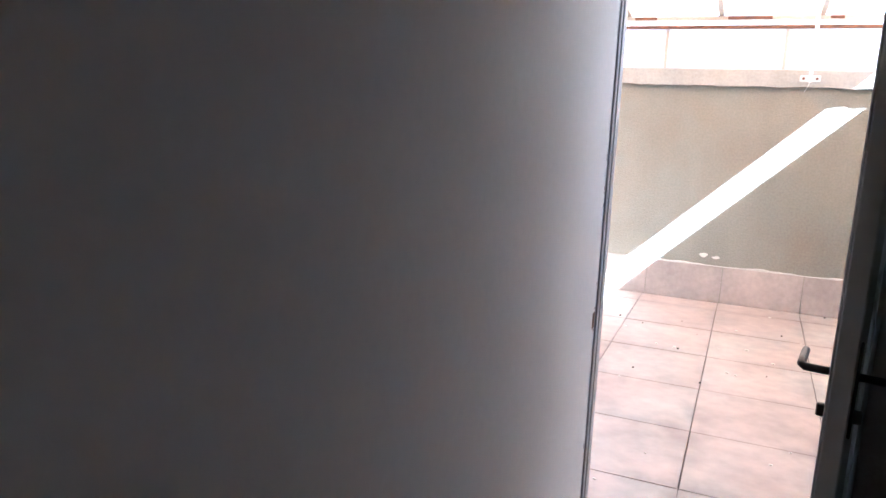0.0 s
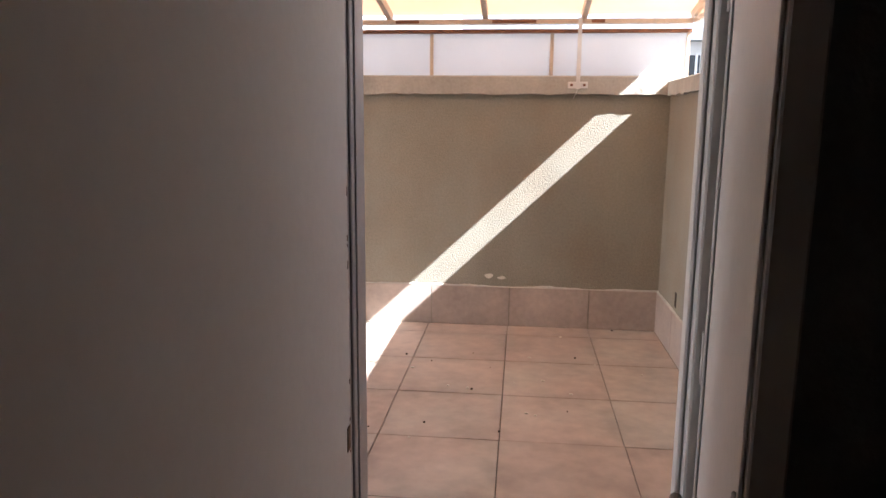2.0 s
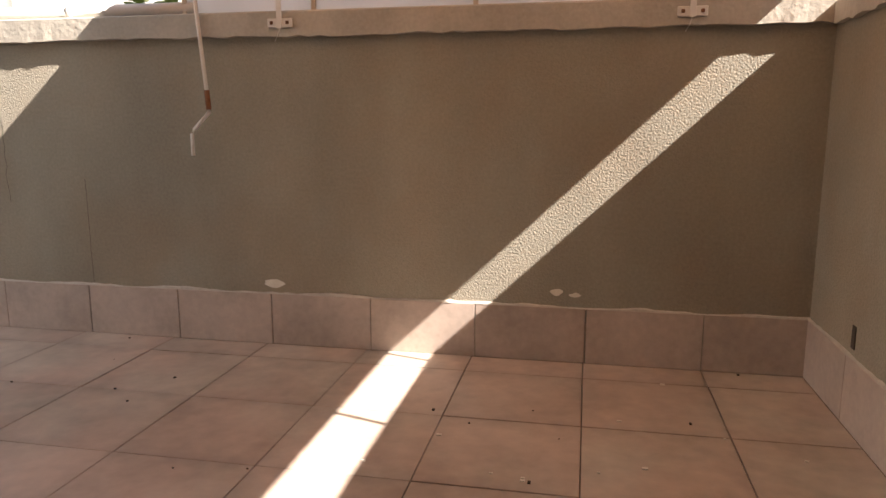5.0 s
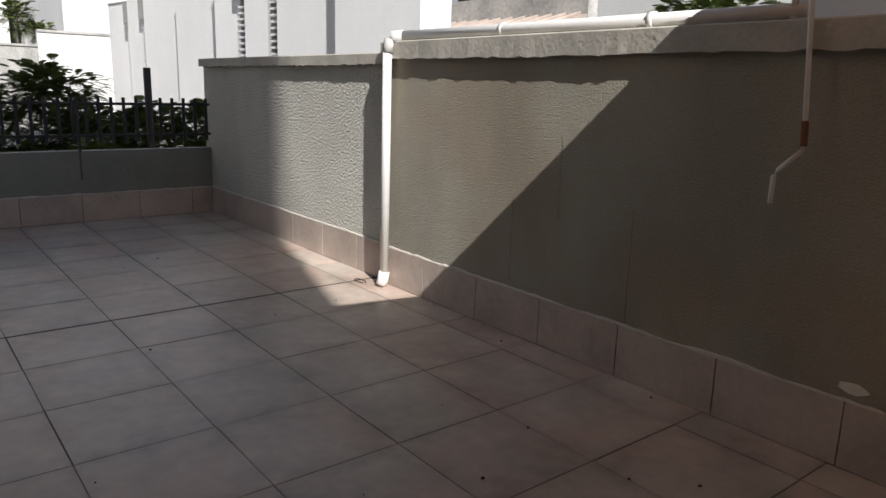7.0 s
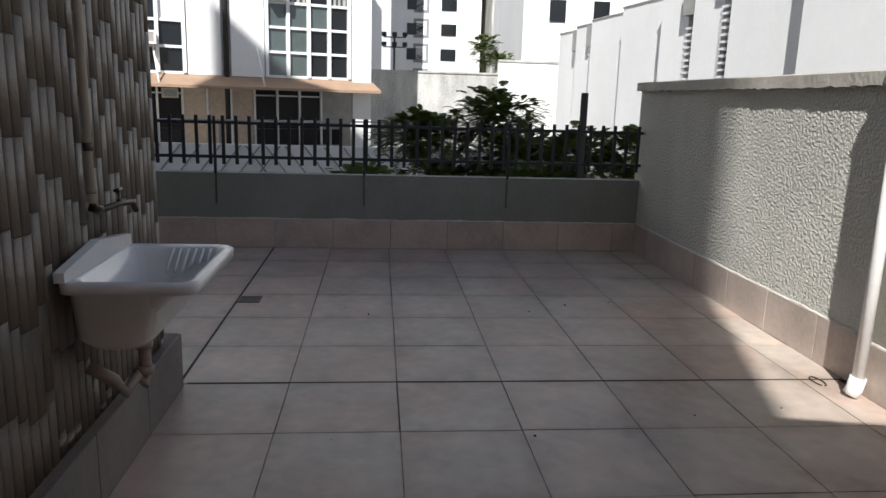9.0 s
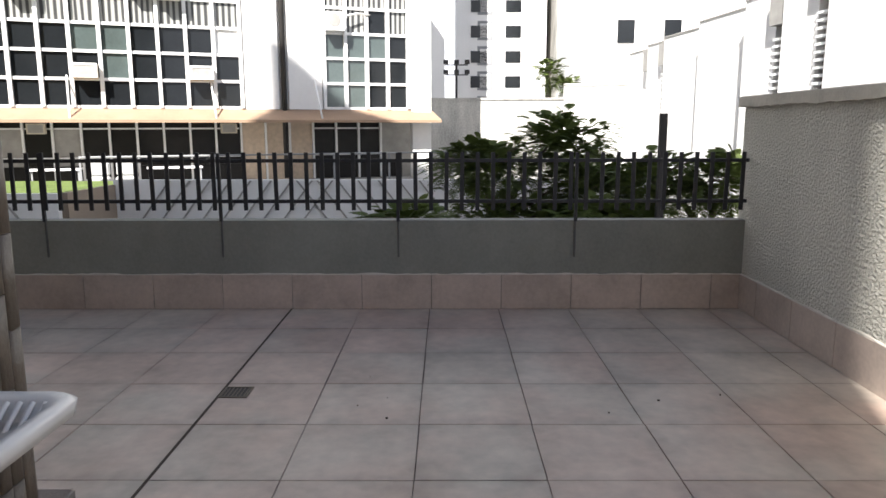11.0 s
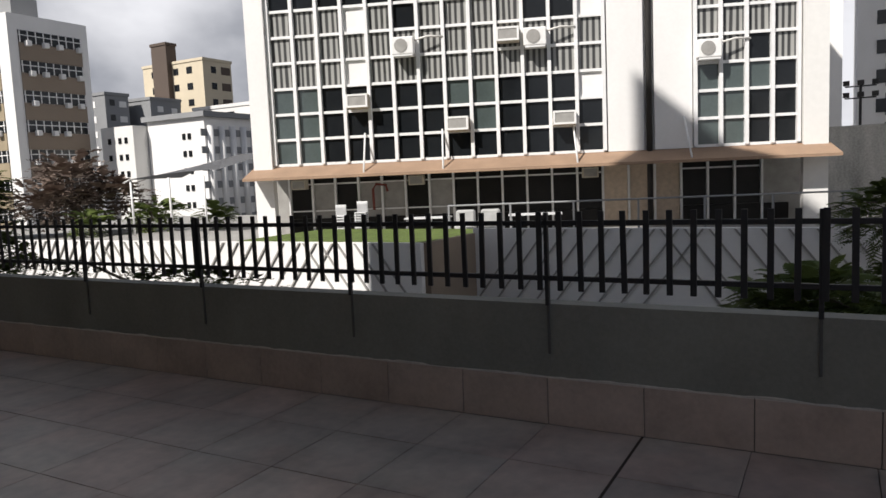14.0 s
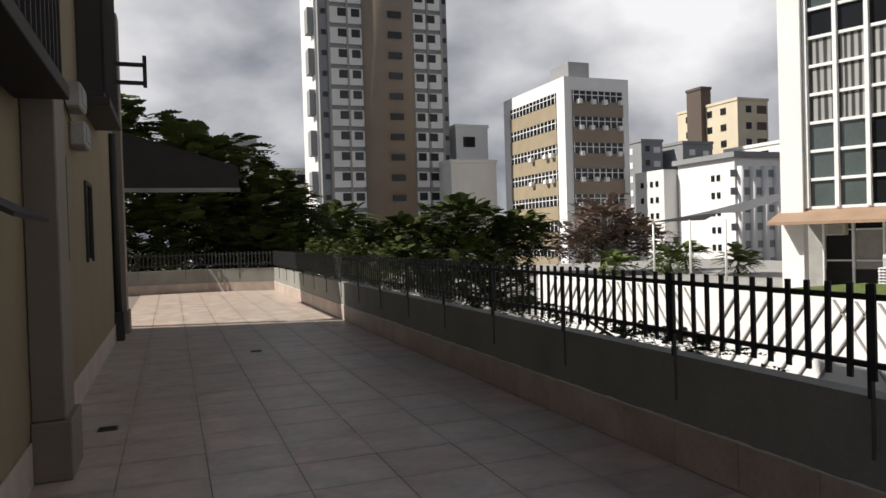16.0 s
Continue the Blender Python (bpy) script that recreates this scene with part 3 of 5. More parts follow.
# ---- laundry sink on the bamboo-clad wall ----
def laundry_sink(x0, x1, y0, y1, zr):
    t = thing("laundry_sink", "white ceramic laundry sink hung on the bamboo wall", "sink")
    bm = bmesh.new()

    def ring(ax, bx, ay, by, z, r=0.03, seg=3):
        pts = []
        for cx, cy, a0 in ((bx - r, by - r, 0), (ax + r, by - r, 90), (ax + r, ay + r, 180), (bx - r, ay + r, 270)):
            for k in range(seg + 1):
                a = radians(a0 + 90 * k / seg)
                pts.append(bm.verts.new((cx + r * math.cos(a), cy + r * math.sin(a), z)))
        return pts

    mx = (x0 + x1) / 2
    rings = [ring(x0 + 0.10, x1 - 0.10, y0 + 0.05, y1 - 0.22, zr - 0.27, 0.06), ring(x0 + 0.06, x1 - 0.06, y0 + 0.02, y1 - 0.18, zr - 0.23, 0.06),
             ring(x0 + 0.05, x1 - 0.05, y0 + 0.01, y1 - 0.15, zr - 0.06, 0.05), ring(x0, x1, y0, y1, zr - 0.045, 0.05), ring(x0 - 0.005, x1 + 0.005, y0, y1 + 0.005, zr - 0.012, 0.05), ring(x0 + 0.01, x1 - 0.01, y0 + 0.01, y1 - 0.01, zr, 0.05),
             ring(x0 + 0.045, x1 - 0.045, y0 + 0.05, y1 - 0.045, zr - 0.012, 0.05), ring(x0 + 0.08, x1 - 0.08, y0 + 0.07, y1 - 0.19, zr - 0.16, 0.05), ring(x0 + 0.12, x1 - 0.12, y0 + 0.1, y1 - 0.23, zr - 0.21, 0.04)]
    for a, b in zip(rings, rings[1:]):
        n = len(a)
        for k in range(n):
            f = bm.faces.new((a[k], a[(k + 1) % n], b[(k + 1) % n], b[k]))
            f.smooth = True
    bm.faces.new(list(reversed(rings[0])))
    bm.faces.new(rings[-1])
    bmesh.ops.recalc_face_normals(bm, faces=bm.faces)
    part("basin", bm, M_CERAMIC, t)
    sp = bmesh.new()
    prof = [(x1, 0.0), (x1, 0.035), (mx, 0.085), (x0, 0.045), (x0, 0.0)]
    fr, bk = [sp.verts.new((x, y0 + 0.035, zr - 0.004 + z)) for x, z in prof], [sp.verts.new((x, y0, zr - 0.004 + z)) for x, z in prof]
    sp.faces.new(fr), sp.faces.new(list(reversed(bk)))
    for k in range(5):
        sp.faces.new((fr[k], bk[k], bk[(k + 1) % 5], fr[(k + 1) % 5]))
    bmesh.ops.recalc_face_normals(sp, faces=sp.faces)
    part("splashback", sp, M_CERAMIC, t)
    for k in range(7):
        y = y1 - 0.06 - 0.03 * k
        part("washboard_rib", tube([(x0 + 0.05, y, zr - 0.012), (x0 + 0.10, y - 0.004, zr - 0.05), (x0 + 0.14, y - 0.006, zr - 0.09)], 0.007, 6), M_CERAMIC, t)
    trap = part("trap", tube([(mx, y0 + 0.17, zr - 0.28), (mx, y0 + 0.17, zr - 0.42), (mx + 0.01, y0 + 0.165, zr - 0.49), (mx + 0.04, y0 + 0.15, zr - 0.44), (mx + 0.08, y0 + 0.12, zr - 0.495), (mx + 0.10, y0 + 0.09, zr - 0.44), (mx + 0.11, y0 + 0.0, zr - 0.38)], 0.024, 12), M_PIPEG, t, "stained plastic trap")
    part("trap_nut", tube([(mx, y0 + 0.17, zr - 0.31), (mx, y0 + 0.17, zr - 0.345)], 0.034, 12), M_PIPEG, trap)
    part("trap_nut", tube([(mx, y0 + 0.17, zr - 0.415), (mx, y0 + 0.17, zr - 0.45)], 0.032, 12), M_PIPEG, trap)
    return t


laundry_sink(-5.85, -5.19, YS + 0.03, -3.36, 0.94)
tap = thing("tap", "old wall tap on a painted riser pipe", "tap")
part("riser", tube([(-5.50, -3.80, 3.2), (-5.50, -3.80, 1.16)], 0.016, 10), M_AC, tap)
part("elbow", tube([(-5.50, -3.80, 1.2), (-5.505, -3.80, 1.14), (-5.55, -3.79, 1.125)], 0.019, 10), M_BRONZE, tap)
part("spout", tube([(-5.53, -3.795, 1.125), (-5.70, -3.77, 1.13), (-5.78, -3.75, 1.125), (-5.81, -3.745, 1.085)], 0.012, 10), M_BRONZE, tap)
part("tap_handle", tube([(-5.69, -3.77, 1.14), (-5.69, -3.77, 1.18), (-5.66, -3.77, 1.185), (-5.72, -3.77, 1.185)], 0.009, 8), M_BRONZE, tap)
for z in (1.35, 1.95):
    part("pipe_clip", tube([(-5.50, -3.80, z), (-5.50, -3.80, z + 0.03)], 0.018, 8), M_BRONZE, tap)


def floor_drain(x, y):
    t = thing("floor_drain", "dark square drain grate in the tiled floor", "drain", "floor drains", at=(x, y, 0))
    part("rim", boxes((-0.085, -0.085, 0.0005, 0.085, -0.07, 0.006), (-0.085, 0.07, 0.0005, 0.085, 0.085, 0.006), (-0.085, -0.07, 0.0005, -0.07, 0.07, 0.006), (0.07, -0.07, 0.0005, 0.085, 0.07, 0.006)), M_BRONZE, t)
    part("well", boxes((-0.07, -0.07, 0.0005, 0.07, 0.07, 0.002)), M_IRON, t)
    for k in range(6):
        part("slat", boxes((-0.07, -0.06 + k * 0.023, 0.002, 0.07, -0.052 + k * 0.023, 0.005)), M_BRONZE, t)


for x, y in ((-8.27, -3.74), (-6.42, -10.4), (-8.15, -14.4)):
    floor_drain(x, y)


# ---- house side: pillar, cages, awning ----
pillar = thing("pillar", "pale stone-clad pillar against the ochre wall", "pillar")
part("shaft", boxes((-6.27, -9.5, 0.42, XW - 0.002, -9.0, 6.0), bevel=0.01), M_STONE, pillar)
part("plinth", boxes((-6.31, -9.55, 0.001, XW - 0.002, -8.96, 0.42), bevel=0.008), M_STONE, pillar)
pillar2 = copy_thing(pillar, pose(0.08, -9.0, 0))
for y0, y1, z0, z1 in ((-8.8, -6.6, 2.75, 5.4), (-14.6, -12.6, 3.4, 6.6)):
    cage = thing("window_cage", "dark metal window cage projecting from the wall", "cage", "window cages")
    part("body", boxes((XW - 0.28, y0, z0, XW - 0.002, y1, z1), bevel=0.01), M_DARKMETAL, cage)
    part("base", boxes((XW - 0.34, y0 - 0.03, z0 - 0.1, XW - 0.002, y1 + 0.03, z0 - 0.002), bevel=0.006), M_DARKMETAL, cage)
    k = y0 + 0.06
    while k < y1:
        part("slat", boxes((XW - 0.31, k, z0 + 0.05, XW - 0.282, k + 0.03, z1 - 0.05)), M_DARKMETAL, cage)
        k += 0.16
arm = thing("bracket_arm", "dark steel bracket arm on the house wall", "bracket")
part("arm", boxes((-6.74, -14.05, 4.1, -6.33, -14.0, 4.15)), M_DARKMETAL, arm)
part("arm", boxes((-6.74, -14.05, 3.85, -6.33, -14.0, 3.9)), M_DARKMETAL, arm)
part("upright", boxes((-6.77, -14.06, 3.82, -6.72, -13.99, 4.25)), M_DARKMETAL, arm)
for y, z, h in ((-10.8, 1.55, 0.95), (-13.2, 1.5, 0.9)):
    w = thing("window_2", "narrow dark slot window in the ochre wall", "window", kind="structure")
    part("pane", boxes((XW - 0.004, y - 0.3, z, XW - 0.001, y + 0.3, z + h)), M_GLASS, w)
    part("window_frame", boxes((XW - 0.03, y - 0.34, z - 0.04, XW - 0.001, y - 0.3, z + h + 0.04), (XW - 0.03, y + 0.3, z - 0.04, XW - 0.001, y + 0.34, z + h + 0.04), (XW - 0.03, y - 0.3, z + h, XW - 0.001, y + 0.3, z + h + 0.04)), M_DARKMETAL, w)
tilt = thing("tilted_shutter", "dark steel window shutter propped open", "shutter")
sh = boxes((-0.32, -0.5, -0.012, 0, 0.5, 0.012))
bmesh.ops.transform(sh, matrix=pose(XW - 0.003, -7.6, 1.95, 0, -28, 0), verts=sh.verts)
part("flap", sh, M_DARKMETAL, tilt)
for y, z in ((-11.6, 3.05), (-11.9, 2.7)):
    ac = thing("air_conditioner", "small pale air conditioner on the wall", "air conditioner", "wall air conditioners")
    part("case", boxes((XW - 0.16, y - 0.25, z, XW - 0.002, y + 0.25, z + 0.26), bevel=0.02), M_CEMENT, ac)
    part("grille", boxes((XW - 0.168, y - 0.2, z + 0.05, XW - 0.1605, y + 0.2, z + 0.21)), M_GREYB, ac)
wire = thing("cable", "thin dark cable sagging along the wall", "cable")
part("strand", tube([(XW - 0.02, -9.0 - 0.4 * k, 3.3 - 0.012 * k * k + 0.03 * k) for k in range(8)], 0.008, 6), M_DARKMETAL, wire)
downp = thing("drainpipe", "dark drainpipe at the house end", "pipe")
part("riser", tube([(XW - 0.06, -17.0, 0.5), (XW - 0.06, -17.0, 3.6)], 0.06, 10), M_DARKMETAL, downp)
part("shoe", boxes((XW - 0.15, -17.1, 0.001, XW - 0.002, -16.9, 0.5), bevel=0.01), M_DARKMETAL, downp)
awn = thing("awning", "dark sheet awning projecting from the house", "awning")
aw = bmesh.new()
vs = [aw.verts.new(p) for p in ((XW, -19.0, 3.95), (XW, -24.0, 3.95), (-8.35, -24.0, 3.25), (-8.35, -19.0, 3.25), (XW, -19.0, 3.9), (XW, -24.0, 3.9), (-8.35, -24.0, 3.2), (-8.35, -19.0, 3.2))]
for q in ((0, 1, 2, 3), (7, 6, 5, 4), (0, 3, 7, 4), (1, 5, 6, 2), (2, 6, 7, 3), (0, 4, 5, 1)):
    aw.faces.new([vs[i] for i in q])
bmesh.ops.recalc_face_normals(aw, faces=aw.faces)
part("sheet", aw, M_DARKMETAL, awn)
part("front_rail", boxes((-8.4, -19.02, 2.72, XW, -18.95, 2.80)), M_CEMENT, awn, "grey front rail")
fas = boxes((-8.38, -19.05, 2.80, XW, -19.01, 3.25))
for v in fas.verts:
    if v.co.z > 3 and v.co.x > -7:
        v.co.z = 3.97
part("fascia", fas, M_DARKMETAL, awn)
for x in (-6.15,):
    part("post", boxes((x, -19.3, 0.001, x + 0.2, -19.1, 2.9)), M_STONE, awn)


# ---- office block across the street ----
# built square to the axes, then turned about its corner TURN
XF = -31.5
TURN = pose(XF, -10.0, 0, 0, 0, 20.6) @ pose(-XF, 10.0, 0)
turned = []
CW, Y0 = 0.942, -22.34
office = thing("office_building", "white office block with a gridded glass facade", "building")
turned.append(office)
OY0, OY1 = -23.15, -2.7
part("wall", boxes((XF - 14, OY0, 2.03, XF - 0.12, OY1, 24)), M_WHITE, office)
part("lower_wall", boxes((XF - 14, OY0, -5, XF - 1.4, OY1, 2.028)), M_CEMENT, office, "recessed shopfront wall")
part("end_pier", boxes((XF - 0.12, OY0, -0.6, XF + 0.25, -22.42, 24)), M_WHITE, office, "white end pier")
part("blank_panel", boxes((XF - 0.12, -9.98, 2.2, XF + 0.05, -8.75, 24)), M_WHITE, office)
part("blank_panel", boxes((XF - 0.12, -8.38, 2.2, XF + 0.05, -7.1, 24)), M_WHITE, office)
part("end_pier", boxes((XF - 0.12, -3.5, -0.6, XF + 0.2, -2.7, 24)), M_WHITE2, office)
part("rain_pipe", tube([(XF + 0.06, -8.56, -0.4), (XF + 0.06, -8.56, 23)], 0.1, 8), M_DARKMETAL, office)


def glazing(y0, n, cw, z0, rows, rh):
    """A grid of panes with white mullions and transoms."""
    mull = slab_mesh("mullion", 0.22, 0.125, rows * rh, 0.0, M_ALU)
    tran = slab_mesh("transom", 0.12, n * cw, 0.10, 0.0, M_ALU)
    kinds = {k: slab_mesh("pane", 0.03, cw - 0.09, rh - 0.08, 0.0, m) for k, m in (("d", M_GLASS), ("g", M_GLASSG), ("c", M_CURTAIN), ("w", M_WHITE))}
    for i in range(n + 1):
        piece("mullion", mull, office, (XF + 0.01, y0 + i * cw, z0 + rows * rh / 2))
    for j in range(rows + 1):
        piece("transom", tran, office, (XF - 0.02, y0 + n * cw / 2, z0 + j * rh))
    for i in range(n):
        for j in range(rows):
            band = j % 7
            k = "c" if band in (3, 4, 5) else "d"
            if i < 2 and band < 3:
                k = "g"
            if random.random() < 0.1 and band > 2:
                k = "d"
            if random.random() < 0.12 and band < 3:
                k = "g"
            if n > 6 and (i, j) in ((3, 3), (3, 5), (12, 2), (12, 5), (12, 9)):
                k = "w"
            piece("pane", kinds[k], office, (XF - 0.07, y0 + (i + 0.5) * cw, z0 + (j + 0.5) * rh))


glazing(Y0, 13, CW, 2.25, 22, 0.945)
glazing(-7.0, 4, 0.845, 2.25, 22, 0.945)
awn2 = bmesh.new()
prof = [(XF, 2.2), (XF + 1.15, 1.8), (XF + 1.15, 1.7), (XF, 2.1)]
ra, rb = [awn2.verts.new((x, OY0 - 0.1, z)) for x, z in prof], [awn2.verts.new((x, -2.6, z)) for x, z in prof]
awn2.faces.new(ra), awn2.faces.new(list(reversed(rb)))
for k in range(4):
    awn2.faces.new((ra[k], ra[(k + 1) % 4], rb[(k + 1) % 4], rb[k]))
bmesh.ops.recalc_face_normals(awn2, faces=awn2.faces)
part("canopy_sheet", awn2, M_AWNING, office, "sloping brown canopy sheet")
for y in (-18.7, -15.8, -11.1, -7.3):
    part("stay", tube([(XF + 0.1, y - 0.1, 3.3), (XF + 1.0, y, 1.8)], 0.035, 6), M_ALU, office)
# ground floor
# foot wall, fanlights and most panes carry the recess's shade as near-black colour
part("shop_wall", boxes((XF - 1.398, -22.4, -0.54, XF - 1.3, -3.5, 0.12)), M_RECESS_SHADE, office)
for i in range(20):
    y = Y0 + i * CW
    part("post", boxes((XF - 1.36, y - 0.04, -0.54, XF - 1.2, y + 0.04, 2.0)), M_ALU, office)
    wide = y + CW - 0.05
    if i in (13, 14, 15):
        part("shop_panel", boxes((XF - 1.39, y + 0.05, -0.54, XF - 1.29, wide, 1.95)), M_CREAMMETAL, office, "beige rendered panel")
    elif i < 19:
        m = M_CEMENT if i in (1, 3, 4, 6) else M_RECESS_SHADE
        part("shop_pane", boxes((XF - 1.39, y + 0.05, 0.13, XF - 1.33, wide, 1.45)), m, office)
        part("fanlight", boxes((XF - 1.39, y + 0.05, 1.52, XF - 1.34, wide, 1.95)), M_RECESS_SHADE, office)
        for z in (0.40, 1.46):
            part("shop_rail", boxes((XF - 1.33, y + 0.05, z, XF - 1.28, wide, z + 0.055)), M_ALU, office)
for i in (0, 5, 12):
    y = Y0 + (i + 0.5) * CW
    t = thing("air_conditioner", "small beige air conditioner in the shopfront", "air conditioner", "shopfront air conditioners")
    part("case", boxes((XF - 1.34, y - 0.3, 1.3, XF - 0.95, y + 0.3, 1.68), bevel=0.02), M_AC, t)
    part("grille", boxes((XF - 0.95, y - 0.24, 1.35, XF - 0.94, y + 0.24, 1.63)), M_CEMENT, t)
    turned.append(t)


def window_ac(y, z, outdoor=False):
    t = thing("air_conditioner", "beige window air conditioner in the glass facade", "air conditioner", "facade air conditioners")
    turned.append(t)
    part("case", boxes((XF - 0.02, y - 0.40, z, XF + 0.5, y + 0.40, z + 0.50), bevel=0.02), M_AC, t)
    part("front_frame", boxes((XF + 0.5, y - 0.4, z + 0.02, XF + 0.53, y + 0.4, z + 0.09), (XF + 0.5, y - 0.4, z + 0.43, XF + 0.53, y + 0.4, z + 0.5), (XF + 0.5, y - 0.4, z + 0.09, XF + 0.53, y - 0.33, z + 0.43), (XF + 0.5, y + 0.33, z + 0.09, XF + 0.53, y + 0.4, z + 0.43)), M_WHITE, t)
    part("grille", boxes((XF + 0.5, y - 0.33, z + 0.09, XF + 0.51, y + 0.33, z + 0.43)), M_CEMENT, t)


for y, z in ((-18.95, 4.2), (-15.3, 3.2), (-11.5, 3.2), (-13.4, 6.2)):
    window_ac(y, z)
for y, z in ((-17.16, 6.0), (-12.45, 6.0), (-6.6, 5.2)):
    t = thing("condenser", "white outdoor condenser on the facade", "air conditioner", "facade condensers")
    turned.append(t)
    part("case", boxes((XF + 0.12, y - 0.4, z, XF + 0.5, y + 0.4, z + 0.62), bevel=0.03), M_WHITE, t)
    part("fan", tube([(XF + 0.5, y - 0.06, z + 0.31), (XF + 0.52, y - 0.06, z + 0.31)], 0.24, 16), M_CEMENT, t)
    part("bracket", boxes((XF + 0.06, y - 0.35, z - 0.06, XF + 0.5, y + 0.35, z - 0.01)), M_ALU, t)
    part("hose", tube([(XF + 0.3, y + 0.4, z + 0.5), (XF + 0.25, y + 0.9, z + 0.62), (XF + 0.12, y + 1.4, z + 0.6)], 0.04, 6), M_PVC, t)

# deck in front of the office, with walls that carry slanting ribs
setting("deck", boxes((XF - 6, -27.5, -5, -22.7, 3, -0.55), (-22.7, -27.5, -5, -20.15, -11.1, -0.15)), M_CEMENT, "grey concrete deck before the office", "deck")
setting("lawn", boxes((-25.5, -18.2, -0.149, -20.16, -11.2, -0.03)), M_GRASS, "sunlit strip of lawn on the deck", "grass")


def ribbed_wall(name, x, y0, y1, z0, z1):
    t = tagged(part(name, boxes((x - 0.15, y0, z0, x, y1, z1)), M_WHITE), "white wall with slanting raised ribs", "wall", "", "structure")
    y, k = y0, 0
    while y < y1 - 1.2:
        up = 1 if int((y - y0) / 4.2) % 2 == 0 else -1
        h = z1 - z0 - 0.05
        h = min(h, 1.9)
        bm = bmesh.new()
        run = h * 0.75
        a = y if up > 0 else y + run
        b = y + run if up > 0 else y
        vs = [bm.verts.new(p) for p in ((x, a, z1 - h), (x, a + 0.05, z1 - h), (x, b + 0.05, z1 - 0.02), (x, b, z1 - 0.02), (x + 0.045, a, z1 - h), (x + 0.045, a + 0.05, z1 - h), (x + 0.045, b + 0.05, z1 - 0.02), (x + 0.045, b, z1 - 0.02))]
        for q in ((0, 1, 2, 3), (4, 7, 6, 5), (0, 4, 5, 1), (1, 5, 6, 2), (2, 6, 7, 3), (3, 7, 4, 0)):
            bm.faces.new([vs[i] for i in q])
        bmesh.ops.recalc_face_normals(bm, faces=bm.faces)
        part("rib", bm, M_CEMENT, t, "grey raised rib")
        y += 0.52
        k += 1
    return t


ribbed_wall("wall_deck", -20.0, -27.5, -11.1, -5, 0.1)
ribbed_wall("wall_deck_back", -22.5, -11.0, 3.0, -5, 0.22)
# brown here stands in for shade on the side turned from the sun
setting("wall_deck_return", boxes((-22.5, -11.1, -5, -20.15, -10.95, 0.1)), M_BROWN, "return of the deck wall with its shade put in as brown", "wall")
rail = thing("deck_rail", "grey steel handrail along the deck", "railing")
turned.append(rail)
XR = XF + 3.2
part("top_rail", tube([(XR, -15.4, 0.62), (XR, -3.0, 0.62)], 0.03, 8), M_GREYB, rail)
for k in range(7):
    part("post", boxes((XR - 0.03, -15.4 + 2 * k, -0.55, XR + 0.03, -15.34 + 2 * k, 0.62)), M_GREYB, rail)


def plastic_stack(x, y, n):
    t = thing("chair_stack", "stack of white plastic chairs on the deck", "chairs", "chair stacks", at=(x, y, -0.55))
    turned.append(t)
    for k in range(n):
        z = 0.09 * k
        chair = part("chair", boxes((-0.24, -0.22, z + 0.40, 0.2, 0.22, z + 0.44), bevel=0.012), M_PLASTIC, t)
        part("backrest", boxes((-0.24, -0.2, z + 0.442, -0.2, 0.2, z + 0.82), bevel=0.012), M_PLASTIC, chair)
        for dx, dy in ((-0.22, -0.2), (0.14, -0.2), (-0.22, 0.16), (0.14, 0.16)):
            part("leg", boxes((dx, dy, z + 0.001, dx + 0.05, dy + 0.04, z + 0.399)), M_PLASTIC, chair)


plastic_stack(-30.4, -18.85, 7)
plastic_stack(-30.2, -19.6, 6)
for y, w in ((-16.3, 1.6), (-12.6, 1.8)):
    t = thing("table", "long pale table under the canopy", "table", "deck tables")
    turned.append(t)
    part("top", boxes((-30.2, y - w / 2, 0.15, -29.5, y + w / 2, 0.2)), M_PLASTIC, t)
    for dx in (-30.15, -29.6):
        for dy in (-w / 2 + 0.05, w / 2 - 0.1):
            part("leg", boxes((dx, y + dy, -0.55, dx + 0.05, y + dy + 0.05, 0.149)), M_GREYB, t)
for y in (-14.95, -14.1):
    t = thing("covered_chair", "chair draped in grey cloth", "chair", "draped chairs")
    turned.append(t)
    bm = boxes((-29.6, y - 0.35, -0.55, -29.0, y + 0.35, -0.05), (-29.6, y - 0.33, -0.05, -29.35, y + 0.33, 0.42), bevel=0.06)
    part("cloth", bm, M_CLOTH, t)
red = thing("hoist_arm", "red bent steel arm by the shopfront", "arm")
part("bar", tube([(XF - 1.15, -18.9, 0.4), (XF - 1.1, -18.9, 1.2), (XF - 1.05, -18.75, 1.4), (XF - 1.0, -18.35, 1.35), (XF - 1.0, -18.3, 1.1)], 0.05, 6), M_RED, red)
turned.append(red)
for ob in turned:
    ob.matrix_basis = TURN @ ob.matrix_basis
tent = thing("shade_canopy", "grey canvas shade canopy on slim poles", "canopy")
cb = bmesh.new()
grid = [[cb.verts.new((-32.0 + 3.4 * i / 6, -32.2 + 6.0 * j / 8, 2.1 + 1.0 * math.sin(math.pi * (j / 8) * 0.6) * (1 - 0.75 * i / 6) - 0.05 * i / 6)) for j in range(9)] for i in range(7)]
for i in range(6):
    for j in range(8):
        cb.faces.new((grid[i][j], grid[i + 1][j], grid[i + 1][j + 1], grid[i][j + 1]))
bmesh.ops.solidify(cb, geom=cb.faces[:], thickness=0.04)
part("canvas", cb, M_GREYAWN, tent)
for y in (-32.0, -29.4, -27.2):
    part("pole", tube([(-28.75, y, -0.6), (-28.75, y, 2.08)], 0.05, 8), M_ALU, tent)
setting("terrace_far", boxes((-45, -50, -5, -20.2, -27.6, -0.6)), M_CEMENT, "grey roof terrace beyond the office", "terrace")


